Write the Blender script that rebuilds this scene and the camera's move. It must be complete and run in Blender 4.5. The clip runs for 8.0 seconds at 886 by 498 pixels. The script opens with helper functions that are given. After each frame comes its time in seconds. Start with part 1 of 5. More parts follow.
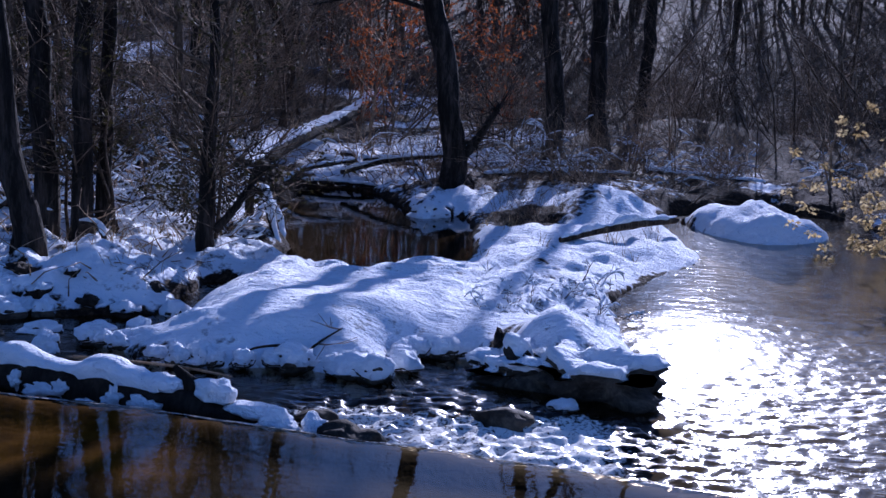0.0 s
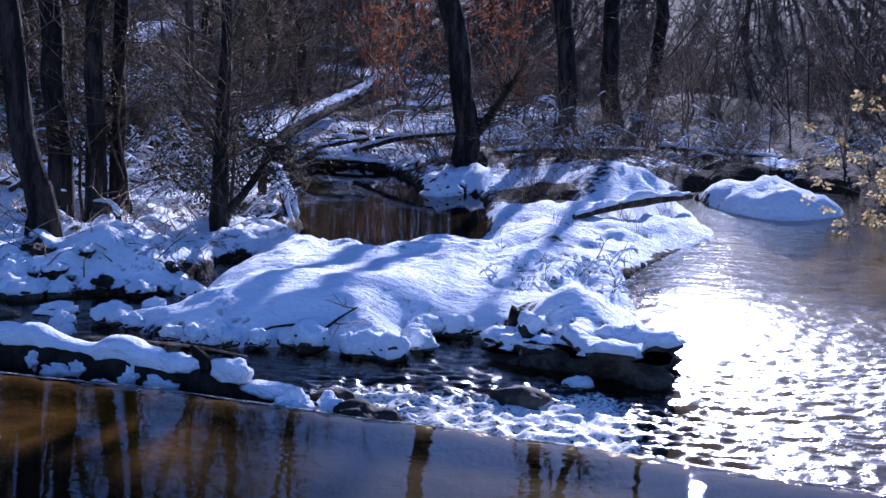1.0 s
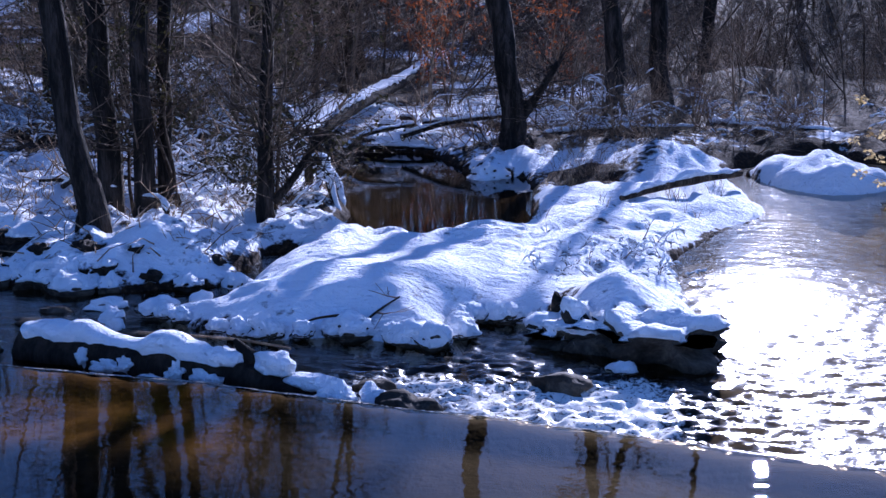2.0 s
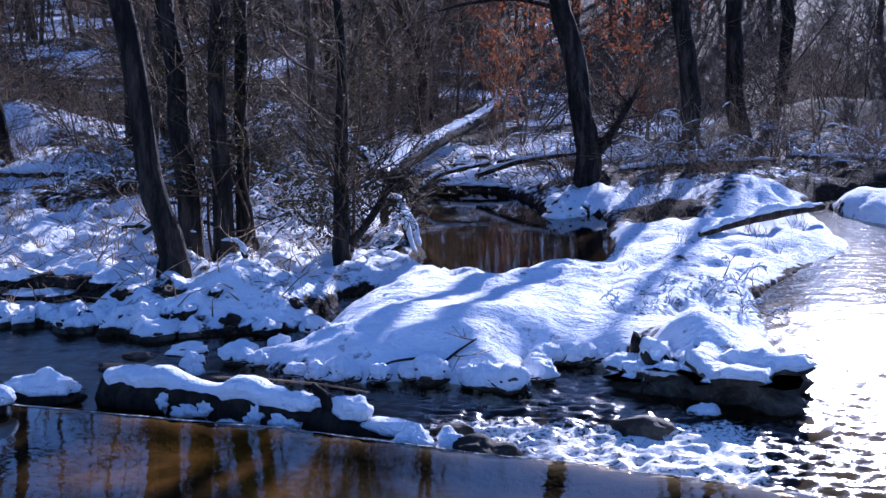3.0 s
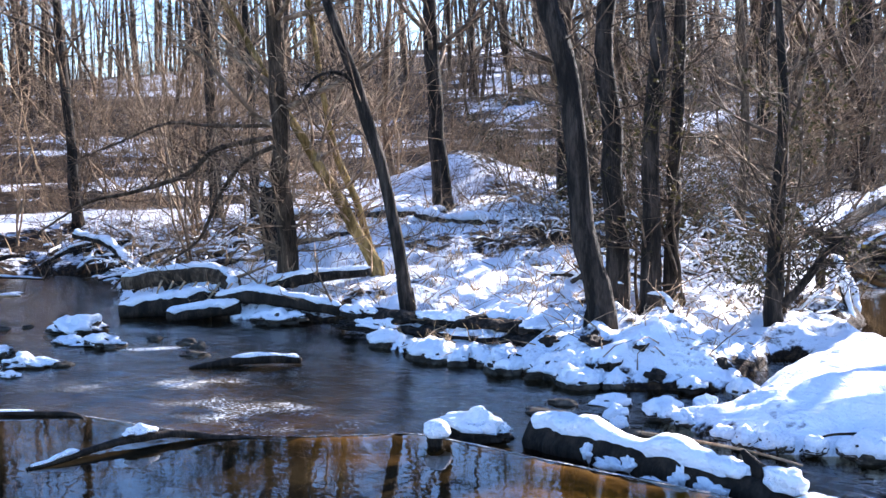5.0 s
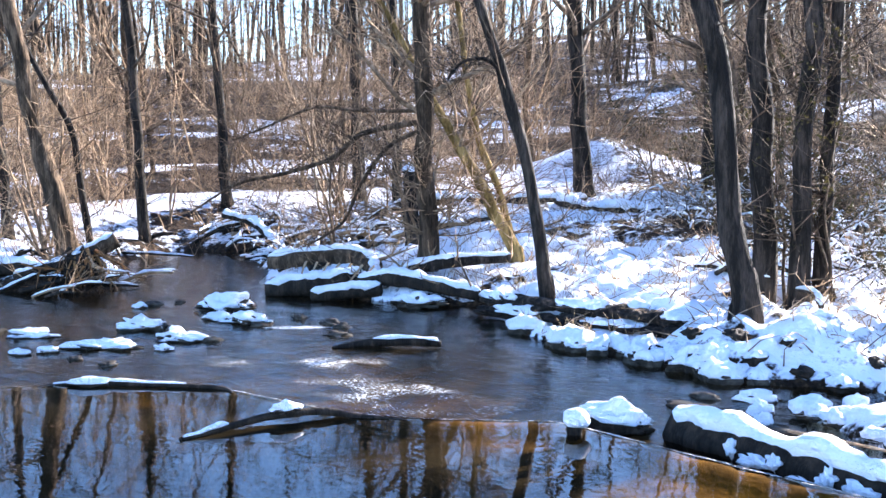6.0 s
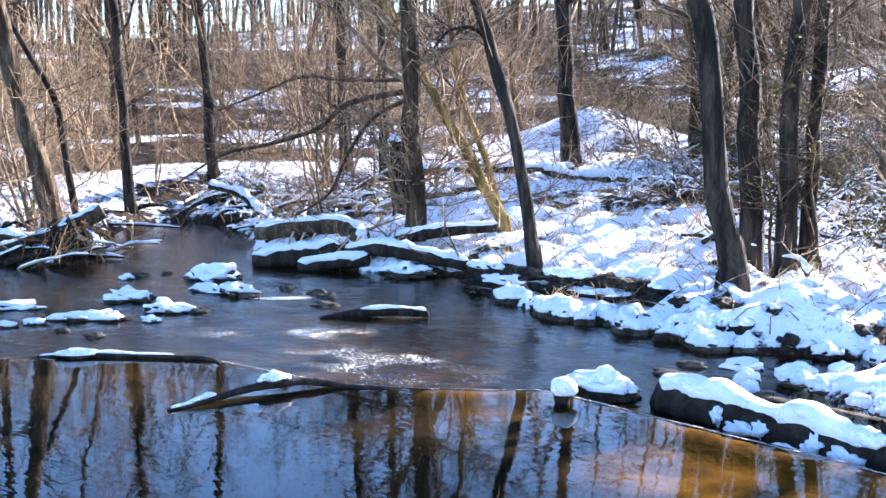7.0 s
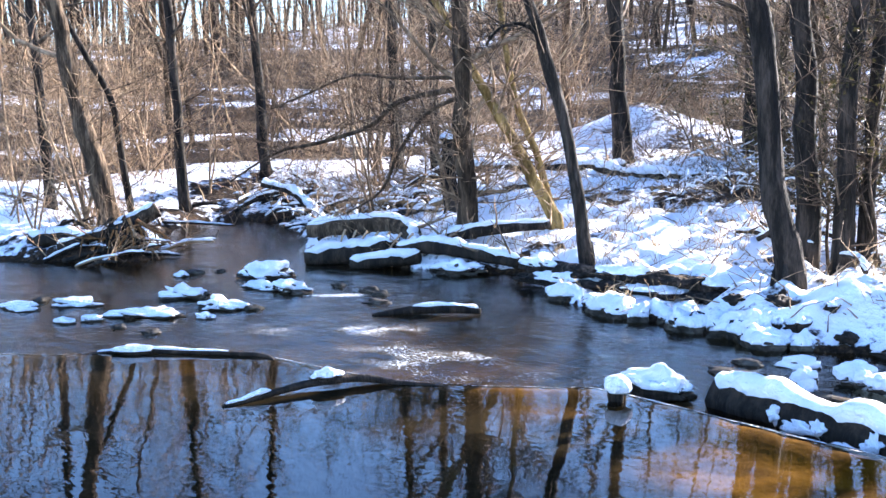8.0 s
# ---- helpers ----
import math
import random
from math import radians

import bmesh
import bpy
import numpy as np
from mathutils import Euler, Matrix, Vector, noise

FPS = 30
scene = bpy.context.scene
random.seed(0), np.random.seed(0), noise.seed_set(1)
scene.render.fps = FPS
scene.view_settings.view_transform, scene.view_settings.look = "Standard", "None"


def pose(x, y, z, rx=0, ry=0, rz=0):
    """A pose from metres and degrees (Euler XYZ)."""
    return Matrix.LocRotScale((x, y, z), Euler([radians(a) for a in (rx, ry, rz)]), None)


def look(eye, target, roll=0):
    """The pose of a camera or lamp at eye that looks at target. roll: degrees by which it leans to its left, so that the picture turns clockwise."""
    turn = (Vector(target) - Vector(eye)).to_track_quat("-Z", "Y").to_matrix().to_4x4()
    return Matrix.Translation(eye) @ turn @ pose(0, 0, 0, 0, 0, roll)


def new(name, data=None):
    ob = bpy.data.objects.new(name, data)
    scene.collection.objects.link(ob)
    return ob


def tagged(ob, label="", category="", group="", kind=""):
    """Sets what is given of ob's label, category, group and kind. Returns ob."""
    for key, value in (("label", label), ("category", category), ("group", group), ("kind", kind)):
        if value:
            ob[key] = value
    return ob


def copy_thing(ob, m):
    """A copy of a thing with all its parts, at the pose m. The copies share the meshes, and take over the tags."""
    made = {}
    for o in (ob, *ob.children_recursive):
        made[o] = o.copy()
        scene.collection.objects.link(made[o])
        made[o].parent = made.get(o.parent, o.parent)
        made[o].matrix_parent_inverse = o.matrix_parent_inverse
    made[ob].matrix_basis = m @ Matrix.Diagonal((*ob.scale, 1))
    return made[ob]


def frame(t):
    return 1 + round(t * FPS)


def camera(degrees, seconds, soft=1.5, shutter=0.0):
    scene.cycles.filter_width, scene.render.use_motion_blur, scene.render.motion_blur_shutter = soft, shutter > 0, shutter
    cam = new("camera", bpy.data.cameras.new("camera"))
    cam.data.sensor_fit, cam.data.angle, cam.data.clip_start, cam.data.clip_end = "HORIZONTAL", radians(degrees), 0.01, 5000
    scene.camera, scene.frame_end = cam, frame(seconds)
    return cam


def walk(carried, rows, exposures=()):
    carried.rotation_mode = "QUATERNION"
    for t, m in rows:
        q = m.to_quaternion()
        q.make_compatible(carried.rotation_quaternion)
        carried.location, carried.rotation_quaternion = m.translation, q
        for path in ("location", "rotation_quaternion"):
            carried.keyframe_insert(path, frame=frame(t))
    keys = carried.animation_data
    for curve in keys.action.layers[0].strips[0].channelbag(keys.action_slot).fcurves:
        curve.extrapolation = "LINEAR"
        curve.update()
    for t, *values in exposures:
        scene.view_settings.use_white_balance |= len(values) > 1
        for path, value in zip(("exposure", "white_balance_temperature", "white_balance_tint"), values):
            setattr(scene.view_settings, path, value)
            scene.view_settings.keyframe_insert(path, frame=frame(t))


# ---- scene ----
# A creek in a bare winter wood under thin snow, looked at against a low sun.
from collections import namedtuple

cam = camera(43.4, 8.0)
PATH = [
    (0, (0.010, -0.075, 2.328), (-0.611, 9.775, 0.721), 1.98),
    (0.5, (-0.008, -0.064, 2.332), (-0.865, 9.760, 0.676), 2.04),
    (1, (-0.006, -0.066, 2.335), (-0.728, 9.742, 0.525), 1.47),
    (1.2, (0.003, -0.084, 2.344), (-0.676, 9.711, 0.451), 1.35),
    (2.3, (0.133, -0.015, 2.403), (-1.245, 9.690, 0.428), -1.07),
    (2.5, (0.116, -0.001, 2.411), (-1.289, 9.731, 0.591), -1.04),
    (3, (0.112, 0.002, 2.412), (-1.788, 9.683, 0.779), -2.13),
    (3.5, (0.095, 0.011, 2.406), (-2.469, 9.556, 0.884), -2.63),
    (4, (0.055, 0.030, 2.408), (-3.375, 9.321, 1.022), -2.11),
    (4.5, (0.003, 0.048, 2.409), (-4.305, 8.989, 1.186), -1.50),
    (5, (-0.036, 0.061, 2.405), (-5.366, 8.459, 1.377), -1.95),
    (5.2, (-0.056, 0.049, 2.415), (-5.762, 8.206, 1.456), -1.44),
    (6.3, (-0.074, 0.017, 2.420), (-6.427, 7.648, 1.230), -1.52),
    (6.5, (-0.077, 0.017, 2.429), (-6.386, 7.670, 1.155), -1.58),
    (7, (-0.075, 0.026, 2.415), (-6.289, 7.737, 1.023), -1.48),
    (7.5, (-0.081, 0.024, 2.414), (-6.359, 7.674, 0.975), -1.71),
    (8, (-0.096, 0.023, 2.405), (-6.654, 7.442, 1.009), -1.90),
]
walk(cam, [(t, look(eye, target, roll)) for t, eye, target, roll in PATH],
     exposures=[(0.0, 0.55, 4700, 32), (0.5, 0.87, 4700, 32), (1.0, 1.03, 4700, 32), (2.5, 1.13, 4700, 32), (3.5, 1.52, 4900, 28), (4.5, 2.22, 5250, 22), (5.2, 2.88, 5700, 20), (6.5, 3.3, 5700, 18), (8.0, 3.3, 5700, 18)])

# ---- sky and sun ----
SUN_AZ, SUN_EL = radians(9.7), radians(22.0)
SUN_WAY = Vector((math.sin(SUN_AZ) * math.cos(SUN_EL), math.cos(SUN_AZ) * math.cos(SUN_EL), math.sin(SUN_EL)))
world = bpy.data.worlds.new("sky")
scene.world = world
world.use_nodes = True
wn = world.node_tree.nodes
sky = wn.new("ShaderNodeTexSky")
sky.sky_type = "NISHITA"
sky.sun_disc = False
sky.ozone_density, sky.air_density, sky.dust_density = 4.0, 1.0, 0.2
sky.sun_elevation, sky.sun_rotation = SUN_EL, SUN_AZ
wn["Background"].inputs[1].default_value = 0.07
world.node_tree.links.new(sky.outputs[0], wn["Background"].inputs[0])
sun = new("sun", bpy.data.lights.new("sun", "SUN"))
sun.data.energy, sun.data.angle, sun.data.color = 5.0, radians(0.53), (1.0, 0.9, 0.74)
sun.matrix_world = look(SUN_WAY * 50, (0, 0, 0))


# ---- materials ----
def material(name):
    m = bpy.data.materials.new(name)
    m.use_nodes = True
    nodes, links = m.node_tree.nodes, m.node_tree.links
    return m, nodes, links, nodes["Principled BSDF"]


def noise_node(nodes, links, scale, detail=4.0, rough=0.55, stretch=None, coords="Object"):
    tc = nodes.new("ShaderNodeTexCoord")
    n = nodes.new("ShaderNodeTexNoise")
    n.inputs["Scale"].default_value, n.inputs["Detail"].default_value, n.inputs["Roughness"].default_value = scale, detail, rough
    if stretch:
        mp = nodes.new("ShaderNodeMapping")
        mp.inputs["Scale"].default_value = stretch
        links.new(tc.outputs[coords], mp.inputs[0])
        links.new(mp.outputs[0], n.inputs["Vector"])
    else:
        links.new(tc.outputs[coords], n.inputs["Vector"])
    return n


def ramp_node(nodes, links, source, stops):
    r = nodes.new("ShaderNodeValToRGB")
    while len(r.color_ramp.elements) < len(stops):
        r.color_ramp.elements.new(0.5)
    for e, (at, c) in zip(r.color_ramp.elements, stops):
        e.position, e.color = at, (*c, 1) if len(c) == 3 else c
    links.new(source, r.inputs[0])
    return r


def mix_node(nodes, links, fac, a, b):
    x = nodes.new("ShaderNodeMix")
    x.data_type = "RGBA"
    for socket, v in ((x.inputs[0], fac), (x.inputs[6], a), (x.inputs[7], b)):
        if hasattr(v, "is_linked"):
            links.new(v, socket)
        else:
            socket.default_value = v if isinstance(v, (int, float)) else (*v, 1)
    return x.outputs[2]


def bump_node(nodes, links, height, strength, distance, under=None):
    b = nodes.new("ShaderNodeBump")
    b.inputs["Strength"].default_value, b.inputs["Distance"].default_value = strength, distance
    links.new(height, b.inputs["Height"])
    if under:
        links.new(under, b.inputs["Normal"])
    return b.outputs[0]


def rough_surface(name, dark, mid, light, scale=6.0, fine=40.0, rough=0.9, relief=0.02, stretch=None, per_object=0.0):
    m, n, l, p = material(name)
    a = noise_node(n, l, scale, 5, 0.6, stretch)
    b = noise_node(n, l, fine, 3, 0.6, stretch)
    add = n.new("ShaderNodeMath")
    add.operation = "MULTIPLY_ADD"
    l.new(b.outputs[0], add.inputs[0])
    add.inputs[1].default_value = 0.45
    l.new(a.outputs[0], add.inputs[2])
    c = ramp_node(n, l, add.outputs[0], [(0.48, dark), (0.7, mid), (0.95, light)]).outputs[0]
    if per_object:
        info = n.new("ShaderNodeObjectInfo")
        hsv = n.new("ShaderNodeHueSaturation")
        mr = n.new("ShaderNodeMapRange")
        mr.inputs[3].default_value, mr.inputs[4].default_value = 1 - per_object, 1 + per_object
        l.new(info.outputs["Random"], mr.inputs[0])
        l.new(mr.outputs[0], hsv.inputs["Value"])
        l.new(c, hsv.inputs["Color"])
        c = hsv.outputs[0]
    l.new(c, p.inputs["Base Color"])
    p.inputs["Roughness"].default_value = rough
    p.inputs["Specular IOR Level"].default_value = 0.15
    l.new(bump_node(n, l, add.outputs[0], 0.9, relief), p.inputs["Normal"])
    return m


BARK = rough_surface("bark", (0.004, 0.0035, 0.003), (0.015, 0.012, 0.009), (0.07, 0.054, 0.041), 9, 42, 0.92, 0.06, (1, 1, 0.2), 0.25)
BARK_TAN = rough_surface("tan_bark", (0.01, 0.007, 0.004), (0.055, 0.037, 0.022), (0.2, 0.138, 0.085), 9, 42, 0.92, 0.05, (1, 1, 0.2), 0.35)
BARK_WET = rough_surface("wet_bark", (0.005, 0.004, 0.003), (0.016, 0.012, 0.008), (0.045, 0.033, 0.022), 6, 30, 0.85, 0.04, (1, 1, 0.3), 0.2)
BARK_MOSSY = rough_surface("mossy_bark", (0.035, 0.023, 0.007), (0.16, 0.105, 0.033), (0.42, 0.29, 0.11), 8, 36, 0.92, 0.03, (1, 1, 0.3))
WOOD_BARE = rough_surface("bare_wood", (0.12, 0.075, 0.04), (0.3, 0.2, 0.11), (0.5, 0.36, 0.22), 4, 40, 0.8, 0.015, (1, 1, 0.15))
ROOT_WOOD = rough_surface("root_wood", (0.05, 0.022, 0.007), (0.17, 0.08, 0.026), (0.36, 0.19, 0.07), 6, 40, 0.8, 0.03, (1, 1, 0.3))
# darker copy of the twig colour; on sunward brush it paints in the backlight
TWIG_DARKENED = rough_surface("darkened_twig_bark", (0.016, 0.011, 0.007), (0.06, 0.042, 0.027), (0.19, 0.135, 0.085), 3, 12, 0.9, 0.004, None, 0.3)
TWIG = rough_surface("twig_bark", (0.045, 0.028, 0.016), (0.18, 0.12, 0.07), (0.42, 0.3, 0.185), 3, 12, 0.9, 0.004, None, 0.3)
STONE = rough_surface("wet_stone", (0.010, 0.008, 0.006), (0.035, 0.029, 0.021), (0.11, 0.09, 0.064), 5, 26, 0.8, 0.02)
GRASS_DRY = rough_surface("dry_grass", (0.13, 0.085, 0.04), (0.28, 0.2, 0.1), (0.42, 0.32, 0.17), 2, 9, 0.9, 0.003)
LEAF_RUST = rough_surface("rust_leaf", (0.08, 0.02, 0.006), (0.19, 0.052, 0.014), (0.33, 0.11, 0.032), 1.5, 9, 0.7, 0.002)
LEAF_YELLOW = rough_surface("yellow_leaf", (0.2, 0.13, 0.05), (0.38, 0.28, 0.12), (0.55, 0.45, 0.25), 1.5, 9, 0.6, 0.002)
LEAF_OLIVE = rough_surface("olive_leaf", (0.012, 0.011, 0.004), (0.03, 0.026, 0.009), (0.075, 0.06, 0.02), 1.5, 9, 0.7, 0.002)
for leaf_mat in (LEAF_RUST, LEAF_YELLOW, LEAF_OLIVE):
    nt = leaf_mat.node_tree
    shade = nt.nodes["Principled BSDF"]
    glow = nt.nodes.new("ShaderNodeBsdfTranslucent")
    nt.links.new(shade.inputs["Base Color"].links[0].from_socket, glow.inputs[0])
    both = nt.nodes.new("ShaderNodeMixShader")
    both.inputs[0].default_value = 0.25 if leaf_mat is LEAF_OLIVE else 0.65
    nt.links.new(shade.outputs[0], both.inputs[1])
    nt.links.new(glow.outputs[0], both.inputs[2])
    nt.links.new(both.outputs[0], nt.nodes["Material Output"].inputs[0])


def snow_material(name, litter):
    """Snow, with soil and leaf litter where it is steep or blown bare; the same dark colour paints shaded gaps and
    holes.
    """
    m, n, l, p = material(name)
    big = noise_node(n, l, 1.1, 5, 0.6)
    mid = noise_node(n, l, 7.0, 5, 0.65)
    fine = noise_node(n, l, 60.0, 3, 0.6)
    white = ramp_node(n, l, mid.outputs[0], [(0.3, (0.78, 0.80, 0.83)), (0.7, (0.86, 0.87, 0.88))]).outputs[0]
    soil = ramp_node(n, l, noise_node(n, l, 16.0, 5, 0.7).outputs[0],
                     [(0.3, (0.006, 0.004, 0.003)), (0.5, (0.022, 0.014, 0.008)), (0.72, (0.09, 0.055, 0.028))]).outputs[0]
    if litter:
        geo = n.new("ShaderNodeNewGeometry")
        sep = n.new("ShaderNodeSeparateXYZ")
        l.new(geo.outputs["Normal"], sep.inputs[0])
        steep = n.new("ShaderNodeMapRange")
        steep.inputs[1].default_value, steep.inputs[2].default_value = 0.55, 0.15
        steep.inputs[3].default_value, steep.inputs[4].default_value = 0.0, 0.22
        l.new(sep.outputs[2], steep.inputs[0])
        bare = n.new("ShaderNodeAttribute")
        bare.attribute_name = "bare"
        s1 = n.new("ShaderNodeMath")
        s1.operation = "MULTIPLY_ADD"
        l.new(mid.outputs[0], s1.inputs[0])
        s1.inputs[1].default_value = 0.55
        l.new(steep.outputs[0], s1.inputs[2])
        s2 = n.new("ShaderNodeMath")
        s2.operation = "MULTIPLY_ADD"
        l.new(big.outputs[0], s2.inputs[0])
        s2.inputs[1].default_value = 0.35
        l.new(s1.outputs[0], s2.inputs[2])
        s3 = n.new("ShaderNodeMath")
        s3.operation = "ADD"
        l.new(s2.outputs[0], s3.inputs[0])
        l.new(bare.outputs["Fac"], s3.inputs[1])
        cut = ramp_node(n, l, s3.outputs[0], [(0.60, (0, 0, 0)), (0.68, (1, 1, 1))])
        color = mix_node(n, l, cut.outputs[0], white, soil)
    else:
        color = white
    l.new(color, p.inputs["Base Color"])
    p.inputs["Roughness"].default_value = 0.9
    p.inputs["Specular IOR Level"].default_value = 0.1
    low = bump_node(n, l, mid.outputs[0], 0.9, 0.07)
    streak = noise_node(n, l, 9.0, 4, 0.6, (0.7, 2.6, 1.0))
    low = bump_node(n, l, streak.outputs[0], 0.8, 0.05, low)
    clod = noise_node(n, l, 20.0, 4, 0.6)
    low = bump_node(n, l, clod.outputs[0], 0.7, 0.03, low)
    l.new(bump_node(n, l, fine.outputs[0], 0.5, 0.006, low), p.inputs["Normal"])
    return m


SNOW = snow_material("snow", False)
GROUND = snow_material("snowy_ground", True)
# bed colour is darkened to stand for light lost in deep water
BED = rough_surface("depth_darkened_creek_bed", (0.003, 0.003, 0.002), (0.008, 0.0075, 0.005), (0.028, 0.023, 0.013), 2.2, 14, 0.8, 0.02)
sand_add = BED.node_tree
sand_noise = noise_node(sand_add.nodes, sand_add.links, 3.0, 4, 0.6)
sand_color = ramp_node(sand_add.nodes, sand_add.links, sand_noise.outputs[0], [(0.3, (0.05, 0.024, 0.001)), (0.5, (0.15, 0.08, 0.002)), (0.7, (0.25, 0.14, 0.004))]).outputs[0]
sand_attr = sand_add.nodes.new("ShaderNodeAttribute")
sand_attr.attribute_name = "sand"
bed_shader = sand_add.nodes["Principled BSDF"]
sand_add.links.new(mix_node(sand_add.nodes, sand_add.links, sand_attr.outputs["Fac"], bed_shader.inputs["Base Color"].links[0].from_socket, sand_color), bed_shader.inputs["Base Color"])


def water_material(name, tint, ripple, fine_ripple, rough, flowing=False):
    m, n, l, p = material(name)
    n.remove(p)
    out = n["Material Output"]
    a = noise_node(n, l, 5.0, 1, 0.4, (1.0, 1.5, 1.0) if flowing else (1.0, 2.6, 1.0))
    b = noise_node(n, l, 22.0, 2 if flowing else 1, 0.5 if flowing else 0.4, (1.0, 1.25, 1.0) if flowing else (0.5, 1.6, 1.0))
    broad = bump_node(n, l, a.outputs[0], 1.0, ripple)
    normal = bump_node(n, l, b.outputs[0], 1.0, fine_ripple, broad)
    lively = n.new("ShaderNodeAttribute")
    lively.attribute_name = "lively"
    if flowing:
        for node in (normal.node, broad.node):
            l.new(lively.outputs["Fac"], node.inputs["Strength"])
    facing = n.new("ShaderNodeLayerWeight")
    facing.inputs["Blend"].default_value = 0.5
    l.new(normal, facing.inputs["Normal"])
    steeper = n.new("ShaderNodeMath")
    steeper.operation = "POWER"
    steeper.inputs[1].default_value = 5.0
    l.new(facing.outputs["Facing"], steeper.inputs[0])
    fres = n.new("ShaderNodeMath")
    fres.operation = "MULTIPLY_ADD"
    fres.inputs[1].default_value, fres.inputs[2].default_value = 0.98, 0.02
    l.new(steeper.outputs[0], fres.inputs[0])
    through_water = n.new("ShaderNodeBsdfTransparent")
    through_water.inputs[0].default_value = (*tint, 1)
    gloss = n.new("ShaderNodeBsdfGlossy")
    gloss.inputs["Roughness"].default_value = rough
    if flowing:
        sheen = n.new("ShaderNodeMath")
        sheen.operation = "MULTIPLY_ADD"
        sheen.inputs[1].default_value = 0.22
        sheen.inputs[2].default_value = rough - 0.22
        l.new(lively.outputs["Fac"], sheen.inputs[0])
        l.new(sheen.outputs[0], gloss.inputs["Roughness"])
    l.new(normal, gloss.inputs["Normal"])
    mix = n.new("ShaderNodeMixShader")
    l.new(fres.outputs[0], mix.inputs[0])
    l.new(through_water.outputs[0], mix.inputs[1])
    l.new(gloss.outputs[0], mix.inputs[2])
    # creamy specks: real foam, and sun glints painted as diffuse white
    foam_glint = n.new("ShaderNodeBsdfDiffuse")
    foam_glint.inputs[0].default_value = (0.85, 0.83, 0.76, 1)
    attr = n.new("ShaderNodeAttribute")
    attr.attribute_name = "foam_glint"
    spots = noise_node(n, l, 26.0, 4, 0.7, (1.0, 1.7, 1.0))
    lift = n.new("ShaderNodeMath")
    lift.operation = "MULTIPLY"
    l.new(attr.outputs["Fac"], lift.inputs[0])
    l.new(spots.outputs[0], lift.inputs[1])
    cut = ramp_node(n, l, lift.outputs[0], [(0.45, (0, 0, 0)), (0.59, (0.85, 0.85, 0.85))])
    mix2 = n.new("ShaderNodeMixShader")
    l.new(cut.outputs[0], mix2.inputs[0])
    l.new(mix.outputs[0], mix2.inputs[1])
    l.new(foam_glint.outputs[0], mix2.inputs[2])
    l.new(mix2.outputs[0], out.inputs[0])
    return m


WATER = water_material("creek_water", (0.6, 0.53, 0.4), 0.014, 0.0065, 0.2, True)
WATER_POND = water_material("pond_water", (0.34, 0.28, 0.19), 0.0006, 0.00008, 0.01)
WATER_POOL = water_material("pool_water", (0.58, 0.51, 0.38), 0.0008, 0.0002, 0.004)


# ---- mesh tools ----
class Soup:
    """Vertices and faces gathered for one mesh."""

    def __init__(self):
        self.v, self.f = [], []

    def tube(self, points, radii, sides=6, cap=True, rng=None, lump=0.0, gnarl=0.0):
        points = [Vector(p) for p in points]
        base, side = len(self.v), None
        for i, p in enumerate(points):
            way = (points[min(i + 1, len(points) - 1)] - points[max(i - 1, 0)]).normalized()
            if side is None:
                side = way.orthogonal().normalized()
            side = (side - way * side.dot(way)).normalized()
            other = way.cross(side)
            for k in range(sides):
                a = 2 * math.pi * k / sides
                r = radii[i] * (1 + (rng.uniform(-lump, lump) if rng else 0))
                if gnarl:
                    q = p * 3.5 + (side * math.cos(a) + other * math.sin(a)) * 0.9
                    r *= 1 + gnarl * (noise.noise(q) + 0.6 * noise.noise(q * 2.3))
                self.v.append(p + side * (r * math.cos(a)) + other * (r * math.sin(a)))
        for i in range(len(points) - 1):
            for k in range(sides):
                a, b = base + i * sides + k, base + i * sides + (k + 1) % sides
                self.f.append((a, b, b + sides, a + sides))
        if cap:
            self.f.append(tuple(base + k for k in reversed(range(sides))))
            last = base + (len(points) - 1) * sides
            self.f.append(tuple(last + k for k in range(sides)))

    def leaf(self, at, way, size, rng):
        way = Vector(way).normalized()
        side = way.orthogonal().normalized()
        side.rotate(Matrix.Rotation(rng.uniform(0, 6.28), 3, way))
        up = way.cross(side)
        b = len(self.v)
        self.v += [at, at + way * size * 0.5 + side * size * 0.3 + up * size * 0.08, at + way * size, at + way * size * 0.5 - side * size * 0.3 + up * size * 0.08]
        self.f += [(b, b + 1, b + 2), (b, b + 2, b + 3)]

    def mesh(self, name, mat, smooth=True):
        me = bpy.data.meshes.new(name)
        me.from_pydata([tuple(v) for v in self.v], [], self.f)
        me.materials.append(mat)
        if smooth:
            me.polygons.foreach_set("use_smooth", [True] * len(me.polygons))
        me.update()
        return me


def part(name, soup, mat, parent, label="", smooth=True):
    ob = new(name, soup.mesh(name, mat, smooth))
    ob.parent = parent
    if label:
        tagged(ob, label)
    return ob


def thing(name, at, label, category, group="", kind=""):
    ob = new(name)
    ob.empty_display_size = 0.1
    ob.location = at
    return tagged(ob, label, category, group, kind)


def lattice(ix, iy, seed):
    h = (ix * 374761393 + iy * 668265263 + seed * 974711) & 0xFFFFFFFF
    h = ((h ^ (h >> 13)) * 1274126177) & 0xFFFFFFFF
    return ((h ^ (h >> 16)) & 0xFFFF) / 65535.0


